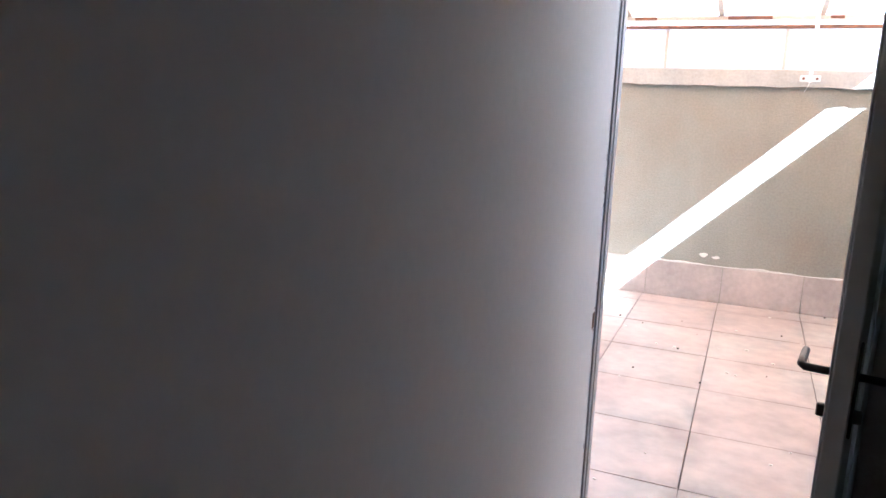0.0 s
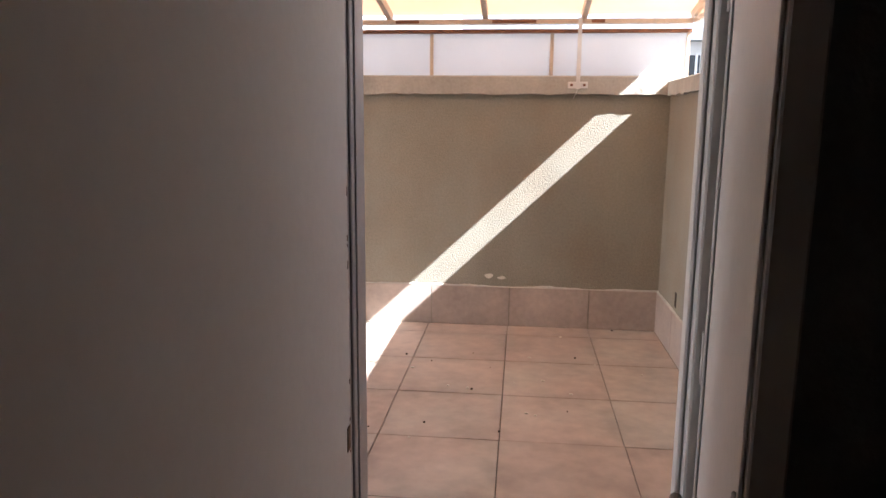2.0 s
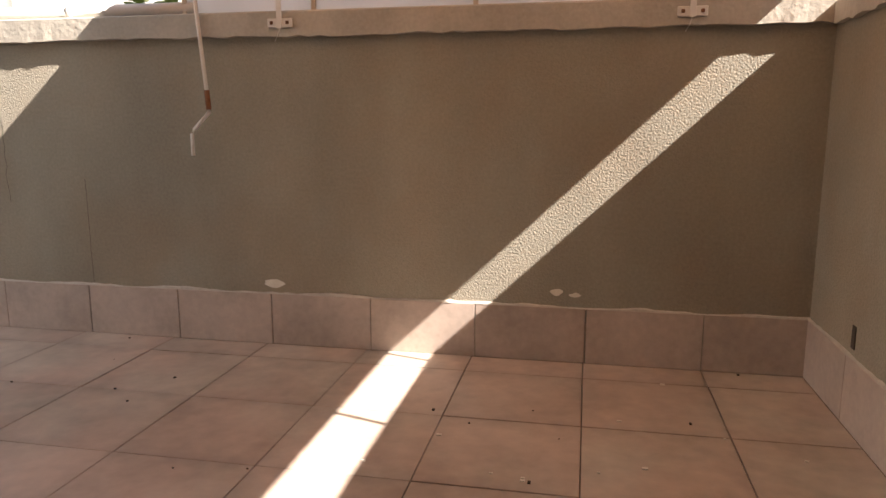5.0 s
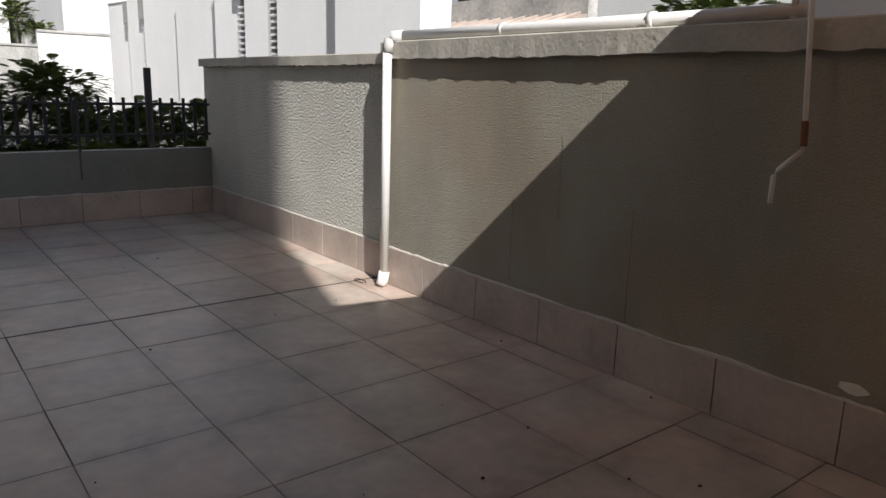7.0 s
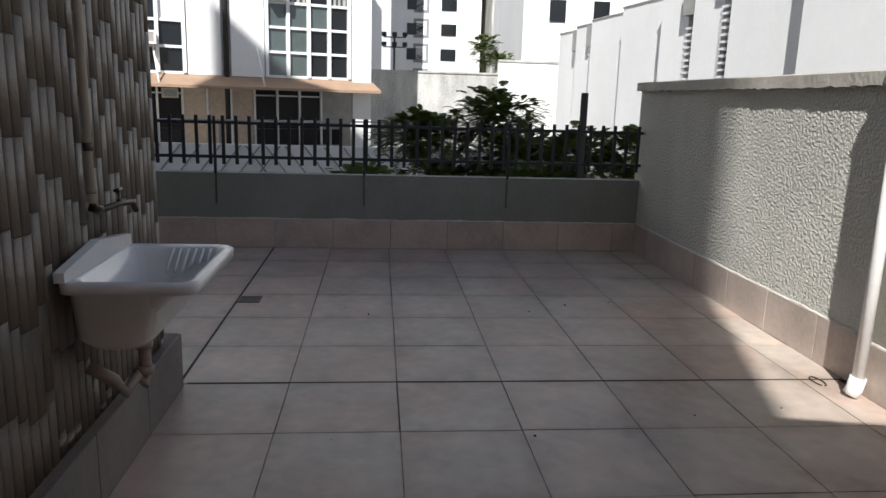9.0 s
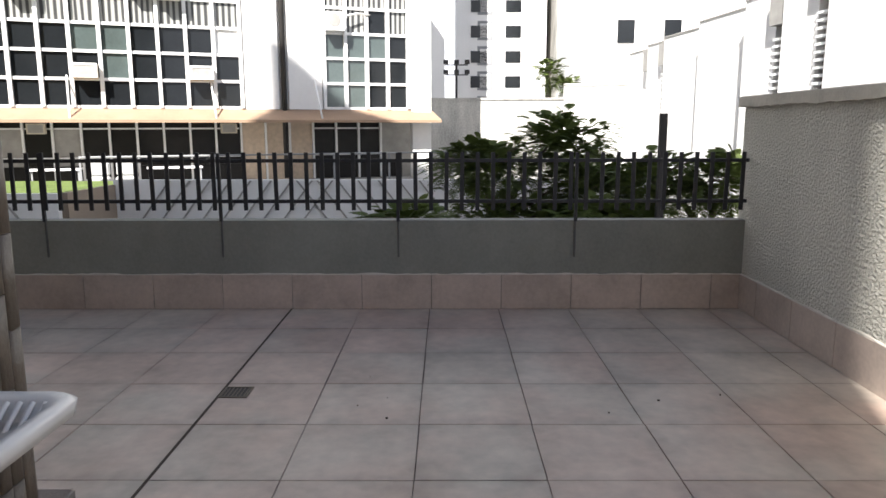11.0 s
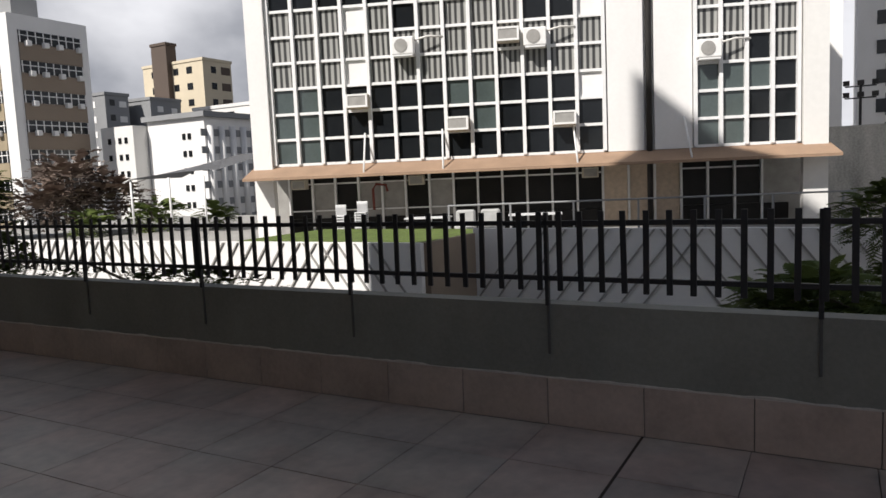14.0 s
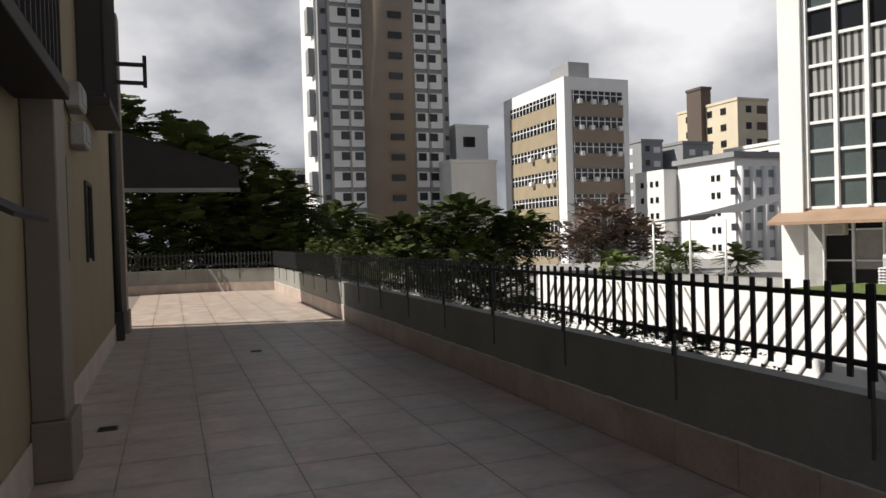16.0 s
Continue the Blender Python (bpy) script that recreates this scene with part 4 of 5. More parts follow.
# ---- distant buildings ----
def block(name, label, x0, y0, x1, y1, z1, wall_mat, floors, east=None, north=None, z0=-5.0, first=0.0):
    """A block with rows of real windows; east and north: lists of (offset, width, height, sill, pane, surround) along that face."""
    t = thing(name, label, "building")
    part("wall", boxes((x0, y0, z0, x1, y1, z1)), wall_mat, t)
    part("parapet", boxes((x0 - 0.15, y0 - 0.15, z1, x1 + 0.15, y1 + 0.15, z1 + 0.5)), wall_mat, t)
    sh = (z1 - first) / floors
    for face, specs in (("e", east or []), ("n", north or [])):
        for off, w, h, sill, pm, fm in specs:
            if face == "e":
                pane = slab_mesh("pane", 0.12, w, h, 0.0, pm)
                surround = slab_mesh("surround", 0.08, w + 0.5, h + 0.5, 0.0, fm) if fm else None
            else:
                pane = slab_mesh("pane", w, 0.12, h, 0.0, pm)
                surround = slab_mesh("surround", w + 0.5, 0.08, h + 0.5, 0.0, fm) if fm else None
            for k in range(floors):
                z = first + k * sh + sill + h / 2
                loc = (x1 + 0.02, y0 + off, z) if face == "e" else (x0 + off, y1 + 0.02, z)
                piece("window", pane, t, loc)
                if surround:
                    piece("surround", surround, t, loc)
    return t


# tall apartment tower: grey grid with white bays and a brown rounded core
tower = block("apartment_tower", "tall grey apartment tower with a rounded brown core", -47.2, -117, -27.5, -105, 62, M_GREYB, 21, first=0.0,
              east=[(3, 2.2, 1.9, 0.6, M_WHITE, None), (9, 2.2, 1.9, 0.6, M_WHITE, None)])
part("east_face", boxes((-27.495, -117, -5, -27.2, -106.3, 62)), M_WHITE2, tower)
sh = 62 / 21
bay_a, bay_b = slab_mesh("bay", 2.5, 0.3, 2.3, 0, M_WHITE2), slab_mesh("bay", 1.95, 0.3, 2.3, 0, M_WHITE2)
pane_a, pane_b = slab_mesh("pane", 1.25, 0.16, 1.15, 0, M_GLASS), slab_mesh("pane", 0.7, 0.16, 0.7, 0, M_GLASS)
rib_v = slab_mesh("grid_rib", 0.35, 0.34, sh, 0, M_CEMENT)
for k in range(21):
    z = k * sh + 1.5
    for x, b, dx in ((-30.35, bay_a, -0.62), (-32.85, bay_b, -0.1), (-42.75, bay_b, 0.1), (-45.1, bay_a, 0.55)):
        piece("bay", b, tower, (x, -104.9, z))
        piece("window", pane_a, tower, (x + dx, -104.78, z + 0.42))
    for x in (-29.0, -31.7, -34.0, -41.5, -44.0, -46.2):
        piece("grid_rib", rib_v, tower, (x, -104.9, z))
    for x in (-28.3, -46.7):
        piece("window", pane_b, tower, (x, -104.95, z + 0.4))
core = bmesh.new()
pts = [(-41.6, -105.0)] + [(-37.7 - 3.9 * math.cos(a), -105.0 + 1.9 * math.sin(a)) for a in [math.pi * k / 14 for k in range(1, 14)]] + [(-33.8, -105.0)]
lo, hi = [core.verts.new((x, y, -5)) for x, y in pts], [core.verts.new((x, y, 64)) for x, y in pts]
for i in range(len(pts) - 1):
    f = core.faces.new((lo[i], lo[i + 1], hi[i + 1], hi[i]))
    f.smooth = True
core.faces.new(hi)
core.faces.new(list(reversed(lo)))
core.faces.new((lo[-1], lo[0], hi[0], hi[-1]))
bmesh.ops.recalc_face_normals(core, faces=core.faces)
part("core", core, M_BROWN, tower, "rounded brown stair core")
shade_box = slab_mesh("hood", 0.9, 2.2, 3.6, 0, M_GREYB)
for k in range(1, 20, 2):
    piece("hood", shade_box, tower, (-26.75, -107.6, k * sh + 1.0))
wcore = slab_mesh("pane", 2.0, 0.3, 0.9, 0, M_GLASS)
for k in range(21):
    piece("window", wcore, tower, (-38.3, -103.0, k * sh + 1.6))
# office slab with brown bands
slab_b = thing("office_slab", "white-edged office slab with tan bands and ribbon windows", "building")
part("wall", boxes((-63.6, -100, -5, -54, -82.5, 21.5)), M_WHITE, slab_b)
part("roof_tank", boxes((-60.6, -92, 21.5, -57.4, -87, 24.6)), M_GREYB, slab_b, "grey rooftop tank room")
e_band, n_band = slab_mesh("band", 0.14, 13.4, 1.9, 0, M_TAN), slab_mesh("band", 7.6, 0.14, 1.9, 0, M_BROWN)
e_win, n_win = slab_mesh("ribbon", 0.12, 13.4, 1.35, 0, M_GLASS), slab_mesh("ribbon", 7.6, 0.12, 1.35, 0, M_GLASS)
e_bar, n_bar = slab_mesh("bar", 0.16, 0.12, 1.3, 0, M_WHITE), slab_mesh("bar", 0.12, 0.16, 1.3, 0, M_WHITE)
e_tr, n_tr = slab_mesh("bar", 0.16, 13.4, 0.1, 0, M_WHITE), slab_mesh("bar", 7.6, 0.16, 0.1, 0, M_WHITE)
small_ac = slab_mesh("unit", 0.6, 0.7, 0.6, 0.05, M_WHITE)
for k in range(7):
    z = 19.1 - 3.3 * k
    piece("ribbon", e_win, slab_b, (-53.97, -91.2, z))
    piece("ribbon", n_win, slab_b, (-58.9, -82.47, z))
    piece("band", e_band, slab_b, (-53.97, -91.2, z - 1.65))
    piece("band", n_band, slab_b, (-58.9, -82.47, z - 1.65))
    piece("bar", e_tr, slab_b, (-53.95, -91.2, z + 0.15))
    piece("bar", n_tr, slab_b, (-58.9, -82.45, z + 0.15))
    for i in range(14):
        piece("bar", e_bar, slab_b, (-53.94, -97.7 + i, z))
    for i in range(9):
        piece("bar", n_bar, slab_b, (-62.6 + 0.92 * i, -82.44, z))
    for i in range(4):
        if random.random() < 0.8:
            piece("unit", small_ac, slab_b, (-62 + 2.0 * i + random.uniform(-0.3, 0.3), -82.2, z - 0.75))
    if k in (2, 3):
        for y in (-85.4, -87.0, -91.0):
            piece("unit", small_ac, slab_b, (-53.6, y, z - 0.7))
block("apartment_block", "low white blank block behind trees", -52.5, -112, -45.3, -100, 12.4, M_WHITE2, 3)
block("apartment_block", "pale block with a dark stair slot", -54.0, -120, -48.6, -106, 18.5, M_WHITE2, 5, north=[(3.2, 2.0, 1.6, 0.7, M_GLASS, None)])
block("apartment_block", "grey block with white balconies", -89.5, -122, -85.0, -109, 17.4, M_GREYB, 7, north=[(1.2, 1.4, 1.0, 0.6, M_WHITE, None), (3.2, 0.9, 1.0, 0.8, M_GLASS, None)], east=[(9.5, 2.0, 1.1, 0.5, M_WHITE, None)])
block("apartment_block", "dark grey block with pale windows", -98.0, -122, -91.5, -106, 16.8, M_GREYB, 6, north=[(1.5, 1.2, 1.0, 0.6, M_WHITE, None), (4.5, 1.2, 1.0, 0.8, M_WHITE, None)])
block("apartment_tower", "cream tower with rows of small windows", -109, -120, -102.0, -104.0, 24.5, M_CREAMB, 10, first=-5, east=[(3, 1.2, 1.2, 0.9, M_GLASS, None), (6, 1.2, 1.2, 0.9, M_GLASS, None), (9, 1.2, 1.2, 0.9, M_GLASS, None), (12.5, 1.4, 1.2, 0.9, M_GLASS, None)], north=[(1.5, 2.2, 1.4, 0.7, M_DARKB, None), (4.5, 1.2, 1.2, 0.8, M_GLASS, None)])
block("apartment_tower", "slim dark brown tower with antennas", -103.2, -116, -100.9, -112.0, 28.0, M_DARKB, 1)
# white round-fronted building with fins
fin_house = thing("hotel_building", "white building with a scalloped fin facade", "building")
part("wall", boxes((-78, -76, -5, -66.0, -66.5, 9.6)), M_WHITE, fin_house)
part("eave", boxes((-78.5, -76.5, 9.6, -65.5, -66.0, 10.2)), M_GREYB, fin_house)
part("side_wing", boxes((-72, -82, -5, -64.0, -76.2, 9.2)), M_WHITE2, fin_house)
finm = mesh_of("fin", tube([(0, 0, -4.5), (0, 0, 8.6)], 0.42, 10), M_WHITE)
slotm = slab_mesh("slot", 0.9, 0.12, 0.8, 0, M_GREYB)
for i in range(7):
    piece("fin", finm, fin_house, (-77.2 + 1.75 * i, -66.4, 0))
    for k in range(6):
        piece("slot", slotm, fin_house, (-76.3 + 1.75 * i, -66.45, -3 + 2 * k + 0.8))
winm = slab_mesh("pane", 0.12, 0.5, 0.7, 0, M_GLASS)
for k in range(6):
    for y in (-69.0, -69.9):
        piece("window", winm, fin_house, (-65.97, y, -2.5 + 2 * k))
    for y in (-77.5, -78.6, -80.5):
        piece("window", winm, fin_house, (-63.97, y, -2.5 + 2 * k))
block("apartment_block", "white block with flat roof behind the hotel", -96, -92, -88, -80, 13.5, M_WHITE2, 5, east=[(4, 1.4, 1.2, 0.8, M_GLASS, None), (8, 1.4, 1.2, 0.8, M_GLASS, None)])
block("apartment_block", "white block with rows of windows", -33, -135, -16.0, -122, 13.2, M_WHITE2, 5, north=[(2.5, 1.6, 1.3, 0.8, M_GLASS, None), (5.5, 1.6, 1.3, 0.8, M_GLASS, None), (8.5, 1.6, 1.3, 0.8, M_GLASS, None), (11.5, 1.6, 1.3, 0.8, M_GLASS, None)])
block("apartment_block", "pale block with a glazed roof storey", -20.5, -140, -10.0, -124, 18.2, M_GREYB, 5, north=[(3, 4, 1.2, 0.8, M_GLASS, None)])
# north side: bright towers
north_tower = block("apartment_tower", "white tower with paired windows", -90, -1.5, -76.0, 7.2, 40, M_WHITE, 19, first=-5, east=[(2.8, 1.0, 1.3, 0.8, M_WHITE, M_GREYB), (2.2, 1.6, 1.1, 0.8, M_GLASS, None), (5.5, 1.5, 1.1, 0.8, M_GLASS, None)])
block("apartment_tower", "grey side of a tall tower", -88, 8.0, -74.0, 12.0, 42, M_CONCRETE, 1)
block("apartment_tower", "white slab tower with a dark edge", -72, -5.5, -62.0, -2.6, 40, M_WHITE, 1)
block("apartment_block", "big white blank block with small windows", -60, 6.0, -48.0, 26, 16, M_WHITE, 3, first=2.4, east=[(2.1, 1.0, 1.3, 4.0, M_GLASS, None), (4.85, 1.0, 1.3, 4.0, M_GLASS, None), (7.8, 1.4, 1.0, 4.2, M_GLASS, None)])
setting("wall_stained", boxes((-42.3, -4.2, -5, -42.0, 3.6, 2.9)), M_CONCRETE, "streaked grey concrete boundary wall", "wall")
setting("wall_yard_far", boxes((-42.3, 3.604, -5, -42.0, 10.0, 3.6)), M_WHITE2, "white boundary wall with a stained top", "wall")
setting("trim_coping_stained", boxes((-42.36, -4.2, 2.902, -41.94, 3.6, 3.0), (-42.36, 3.604, 3.602, -41.94, 10.0, 3.72)), M_CONCRETE, "weathered cement coping of the boundary wall", "coping")
# low white annexe: flat panels set in shallow steps, narrow louvred slots between some of them
annexe = thing("annexe_building", "white annexe with stepped panels and narrow louvred slots", "building")
edges = [(-14.1, -17.0, 5.5), (-17.0, -20.05, 5.4), (-20.75, -22.15, 4.95), (-22.85, -24.4, 4.85), (-24.4, -28.0, 4.8), (-28.0, -31.7, 4.75), (-32.35, -33.9, 4.7), (-34.5, -36.8, 4.65)]
for i, (xe, xw, top) in enumerate(edges):
    turn = pose(xw, 5.6, 0, 0, 0, 7)
    wd = xe - xw
    specs = [("panel", M_WHITE, (0, 0, -5, wd - 0.02, 0.9, top)), ("coping", M_CEMENT, (-0.01, -0.03, top, wd - 0.01, 0.9, top + 0.05))]
    if i + 1 < len(edges) and xw - edges[i + 1][0] > 0.3:
        gapw = xw - edges[i + 1][0]
        specs += [("slot_wall", M_CEMENT, (-gapw + 0.01, 0.42, -5, -0.01, 0.85, top - 0.1)), ("slot_head", M_CEMENT, (-gapw + 0.01, 0.06, top - 0.95, -0.01, 0.4, top - 0.12)), ("slot_sill", M_WHITE2, (-gapw + 0.01, 0.06, -5, -0.01, 0.4, 0.6))]
        specs += [("louvre", M_ALU, (-gapw + 0.03, 0.18, 0.75 + 0.17 * k, -0.03, 0.36, 0.81 + 0.17 * k)) for k in range(int((top - 1.85) / 0.17))]
    for nm, m, spec in specs:
        bm = boxes(spec)
        bmesh.ops.transform(bm, matrix=turn, verts=bm.verts)
        part(nm, bm, m, annexe)
part("core", boxes((-36.5, 6.9, -5, -20, 9.0, 4.2)), M_WHITE2, annexe)
shed = thing("tiled_house", "house with a pale tiled roof and a grey parapet", "house")
part("parapet", boxes((-19.0, 9.3, -5, -12.6, 9.6, 3.75)), M_CONCRETE, shed, "grey stained parapet")
roof_s = bmesh.new()
rv = [roof_s.verts.new(p) for p in ((-18.6, 7.7, 2.75), (-12.6, 7.7, 2.75), (-12.6, 9.29, 3.2), (-18.6, 9.29, 3.2), (-18.6, 7.7, 2.67), (-12.6, 7.7, 2.67), (-12.6, 9.29, 3.12), (-18.6, 9.29, 3.12))]
for q in ((0, 1, 2, 3), (7, 6, 5, 4), (0, 4, 5, 1), (1, 5, 6, 2), (2, 6, 7, 3), (3, 7, 4, 0)):
    roof_s.faces.new([rv[i] for i in q])
bmesh.ops.recalc_face_normals(roof_s, faces=roof_s.faces)
part("roof", roof_s, M_SKIRT, shed, "pale terracotta roof")
for k in range(14):
    x = -18.4 + 0.43 * k
    part("roof_roll", tube([(x, 7.69, 2.77), (x, 9.28, 3.22)], 0.05, 6), M_SKIRT, shed)
part("wall", boxes((-18.5, 7.9, -5, -12.7, 9.29, 2.66)), M_WHITE2, shed)
flood = thing("floodlight_mast", "thin mast with small floodlights behind the wall", "lamp")
part("mast", tube([(-46.0, -1.9, -5), (-46.0, -1.9, 5.1)], 0.06, 6), M_DARKMETAL, flood)
for z in (4.4, 4.95):
    part("arm", boxes((-46.04, -2.55, z, -45.96, -1.25, z + 0.06)), M_DARKMETAL, flood)
    for y in (-2.5, -1.9, -1.3):
        part("lamp_head", boxes((-45.95, y - 0.14, z + 0.065, -45.75, y + 0.14, z + 0.3), bevel=0.02), M_DARKMETAL, flood)
setting("backdrop_house", boxes((6.5, 9.5, -5, 20, 18, 5.4)), M_WHITE2, "pale neighbouring house beyond the yard wall", "building")
block("low_house", "white house with a flat roof behind the yards", -26, 17, -3.5, 24, 6.4, M_WHITE2, 1)
nb = thing("neighbour_house", "pale neighbouring house with small barred windows", "house")
part("wall", boxes((-1.5, 9.0, -5, 6.4, 14, 3.05)), M_WHITE2, nb)
part("eave", boxes((-1.8, 8.7, 3.05, 6.4, 14.2, 3.2)), M_GREYB, nb)
for x in (0.9, 1.9, 3.4):
    wdw = part("window", boxes((x - 0.35, 8.96, 2.3, x + 0.35, 8.998, 2.8)), M_GLASS, nb)
    for k in range(3):
        part("bar", boxes((x - 0.3 + 0.28 * k, 8.92, 2.3, x - 0.26 + 0.28 * k, 8.955, 2.8)), M_ALU, wdw)


# ---- trees ----
def frond_field(name, centre, size, count, leaf, material, parent, seed, droop=0.5, leaflets=9, shell=0.55):
    """A crown of pinnate sprays: each a stalk with rows of small leaflets, thrown round an uneven ellipsoid."""
    rnd = random.Random(seed)
    verts, faces = [], []
    for _ in range(count):
        while True:
            v = Vector((rnd.uniform(-1, 1), rnd.uniform(-1, 1), rnd.uniform(-1, 1)))
            if shell < v.length < 1:
                break
        lump = 0.72 + 0.5 * noise.noise(v * 1.7 + Vector((seed, 0, 0)))
        base = Vector(centre) + Vector((v.x * size[0], v.y * size[1], v.z * size[2])) * lump
        d = (Vector((v.x, v.y, v.z * 0.5 + 0.2)) + Vector((rnd.gauss(0, 0.35), rnd.gauss(0, 0.35), rnd.gauss(0, 0.3)))).normalized()
        side = d.cross(Vector((0, 0, 1)))
        side = side.normalized() if side.length > 0.01 else Vector((1, 0, 0))
        L = leaf * rnd.uniform(0.7, 1.3)
        for k in range(leaflets):
            f = (k + 0.5) / leaflets
            p = base + d * (L * f) - Vector((0, 0, droop * L * f * f))
            w = L * 0.34 * math.sin(math.pi * (0.15 + 0.8 * f))
            for s in (-1, 1):
                tip = p + side * (s * w) + d * (0.1 * L) - Vector((0, 0, 0.25 * w))
                h = d * (0.42 * L / leaflets)
                i = len(verts)
                verts += [p - h, tip - h * 0.4, tip + h * 0.4, p + h]
                faces.append((i, i + 1, i + 2, i + 3))
    me = bpy.data.meshes.new(name)
    me.from_pydata([tuple(v) for v in verts], [], faces)
    me.materials.append(material)
    ob = new(name, me)
    ob.parent = parent
    return ob


def tree(label, x, y, z0, crowns, leaf, material, seed, trunk_r=0.14, counts=260, leaflets=9, group=""):
    t = thing("tree", label, "tree", group)
    rnd = random.Random(seed)
    zc = min(c[2] for c in crowns)
    part("trunk", tube([(x, y, z0), (x + 0.1, y - 0.05, z0 + (zc - z0) * 0.5), (x, y + 0.05, zc)], [trunk_r, trunk_r * 0.8, trunk_r * 0.6], 8), M_BARK, t)
    for i, c in enumerate(crowns):
        mid = Vector(((x + c[0]) / 2, (y + c[1]) / 2, (zc + c[2]) / 2 + 0.1))
        part("limb", tube([(x, y, zc - 0.15), mid, (c[0], c[1], c[2] + c[5] * 0.5)], [trunk_r * 0.6, trunk_r * 0.35, trunk_r * 0.12], 6), M_BARK, t)
        for _ in range(5):
            e = Vector((c[0] + rnd.uniform(-0.7, 0.7) * c[3], c[1] + rnd.uniform(-0.7, 0.7) * c[4], c[2] + rnd.uniform(-0.4, 0.7) * c[5]))
            part("branch", tube([(c[0], c[1], c[2]), (Vector((c[0], c[1], c[2])) + e) / 2 + Vector((0, 0, 0.1)), e], [trunk_r * 0.2, trunk_r * 0.14, trunk_r * 0.06], 5), M_BARK, t)
        frond_field("crown", c[:3], c[3:6], counts, leaf, material, t, seed * 10 + i, leaflets=leaflets, shell=0.25)
    return t


tree("feathery green tree beyond the fence", -18.6, -1.6, -5, [(-18.6, -0.2, 1.15, 1.3, 1.25, 0.85), (-18.4, -1.75, 0.75, 1.2, 1.25, 0.8), (-18.2, 0.3, 0.35, 1.3, 1.3, 0.8), (-18.0, -0.9, -0.25, 1.5, 2.0, 0.6)], 0.31, M_LEAF, 4, counts=820)
tree("feathery green tree beside the annexe", -16.8, 2.1, -5, [(-16.8, 1.2, 0.5, 1.0, 0.9, 0.75), (-16.6, 2.4, 0.6, 1.1, 1.0, 0.7), (-16.6, 0.4, -0.2, 1.0, 1.2, 0.6)], 0.32, M_LEAF, 5, counts=640)
tree("low feathery shrub behind the parapet", -14.5, -3.6, -5, [(-14.5, -3.1, 0.05, 0.8, 0.85, 0.5), (-14.6, -2.6, -0.3, 0.9, 1.2, 0.5)], 0.32, M_LEAF, 6, counts=420)
tree("broad dark tree behind the far fence", -7.0, -35.0, -5, [(-4.0, -35, 6.0, 3.6, 3, 2.8), (-8.0, -35, 4.6, 3.2, 3, 2.6), (-11.0, -36, 3.0, 2.8, 3, 2.0), (-6.0, -33.5, 2.2, 4.5, 2.5, 2.2), (-10.5, -34, 1.2, 3.0, 2.5, 1.8), (-2.5, -34, 2.6, 3.0, 2.6, 2.6)], 1.1, M_LEAFD, 7, 0.3, 520, 7)
tree("dense green street tree", -22.0, -41.0, -5, [(-22.5, -41, 2.6, 2.6, 2.6, 1.6), (-19.5, -42, 1.6, 2.4, 2.6, 1.4), (-25.5, -40, 1.8, 2.4, 2.4, 1.4), (-22.5, -40, 0.8, 4.5, 2.6, 1.3)], 0.9, M_LEAFD, 8, 0.25, 420, 7)
tree("grey-green tree beside the street", -15.0, -40.0, -5, [(-15.0, -40, 2.2, 2.2, 2.4, 1.5), (-16.8, -41, 1.4, 2.0, 2.2, 1.2), (-13.0, -39, 0.8, 2.6, 2.2, 1.2)], 0.8, M_LEAFD, 9, 0.2, 360, 7)
tree("bare brown twiggy tree by the street", -29.5, -37.5, -5, [(-29.5, -37.5, 2.4, 2.4, 2.4, 1.6), (-31.0, -36.5, 1.4, 2.2, 2.2, 1.2), (-28.0, -37.5, 1.2, 2.2, 2.0, 1.2)], 0.7, M_TWIG, 11, 0.2, 300, 4)
tree("dark hedge pressing against the fence", -11.6, -16.0, -5, [(-11.5, -13.6, 0.85, 0.6, 2.2, 0.65), (-11.6, -17.5, 1.0, 0.8, 2.6, 0.75), (-11.7, -22.0, 1.05, 0.9, 3.2, 0.8), (-11.6, -26.0, 1.05, 0.9, 2.6, 0.8)], 0.2, M_LEAFD, 12, 0.05, 900, 6)
tree("thin creeper along the parapet top", -10.9, -9.0, -5, [(-10.75, -10.6, 0.78, 0.18, 1.3, 0.16), (-10.65, -8.0, 0.76, 0.1, 1.5, 0.08)], 0.16, M_LEAFD, 13, 0.03, 110, 5)
tree("small pale tree growing behind the boundary wall", -43.2, 3.0, -5, [(-43.2, 3.0, 4.3, 0.9, 0.9, 1.0), (-43.2, 3.9, 3.7, 0.8, 0.9, 0.5)], 0.4, M_LEAF, 33, 0.1, 220, 7)
tree("leafy tree behind the annexe roof", -11.8, 13.0, -5, [(-11.8, 13.0, 3.3, 1.6, 1.6, 1.2), (-13.2, 14.0, 3.0, 1.4, 1.4, 1.0)], 0.45, M_LEAF, 31, 0.12, 420, 7)
tree("leafy creeper spilling over the grey parapet", -16.0, 10.0, -5, [(-16.6, 10.0, 3.85, 1.3, 0.5, 0.4), (-14.4, 10.0, 3.85, 1.4, 0.5, 0.45)], 0.3, M_LEAFD, 34, 0.06, 380, 6)
tree("leafy tree above the yard wall", -7.6, 11.5, -5, [(-7.6, 11.5, 3.1, 1.4, 1.4, 1.1)], 0.45, M_LEAF, 32, 0.12, 420, 7)
for i, (x, y, z) in enumerate(((-31.0, -33.5, 0.3), (-33.0, -31.0, 0.1), (-34.0, -36.0, 0.4), (-28.5, -34.8, 0.1))):
    tree("small palm-like garden plant", x, y, -0.6, [(x, y, z, 0.9, 0.9, 0.7)], 0.8, M_LEAF, 20 + i, 0.07, 70, 7, "garden plants")

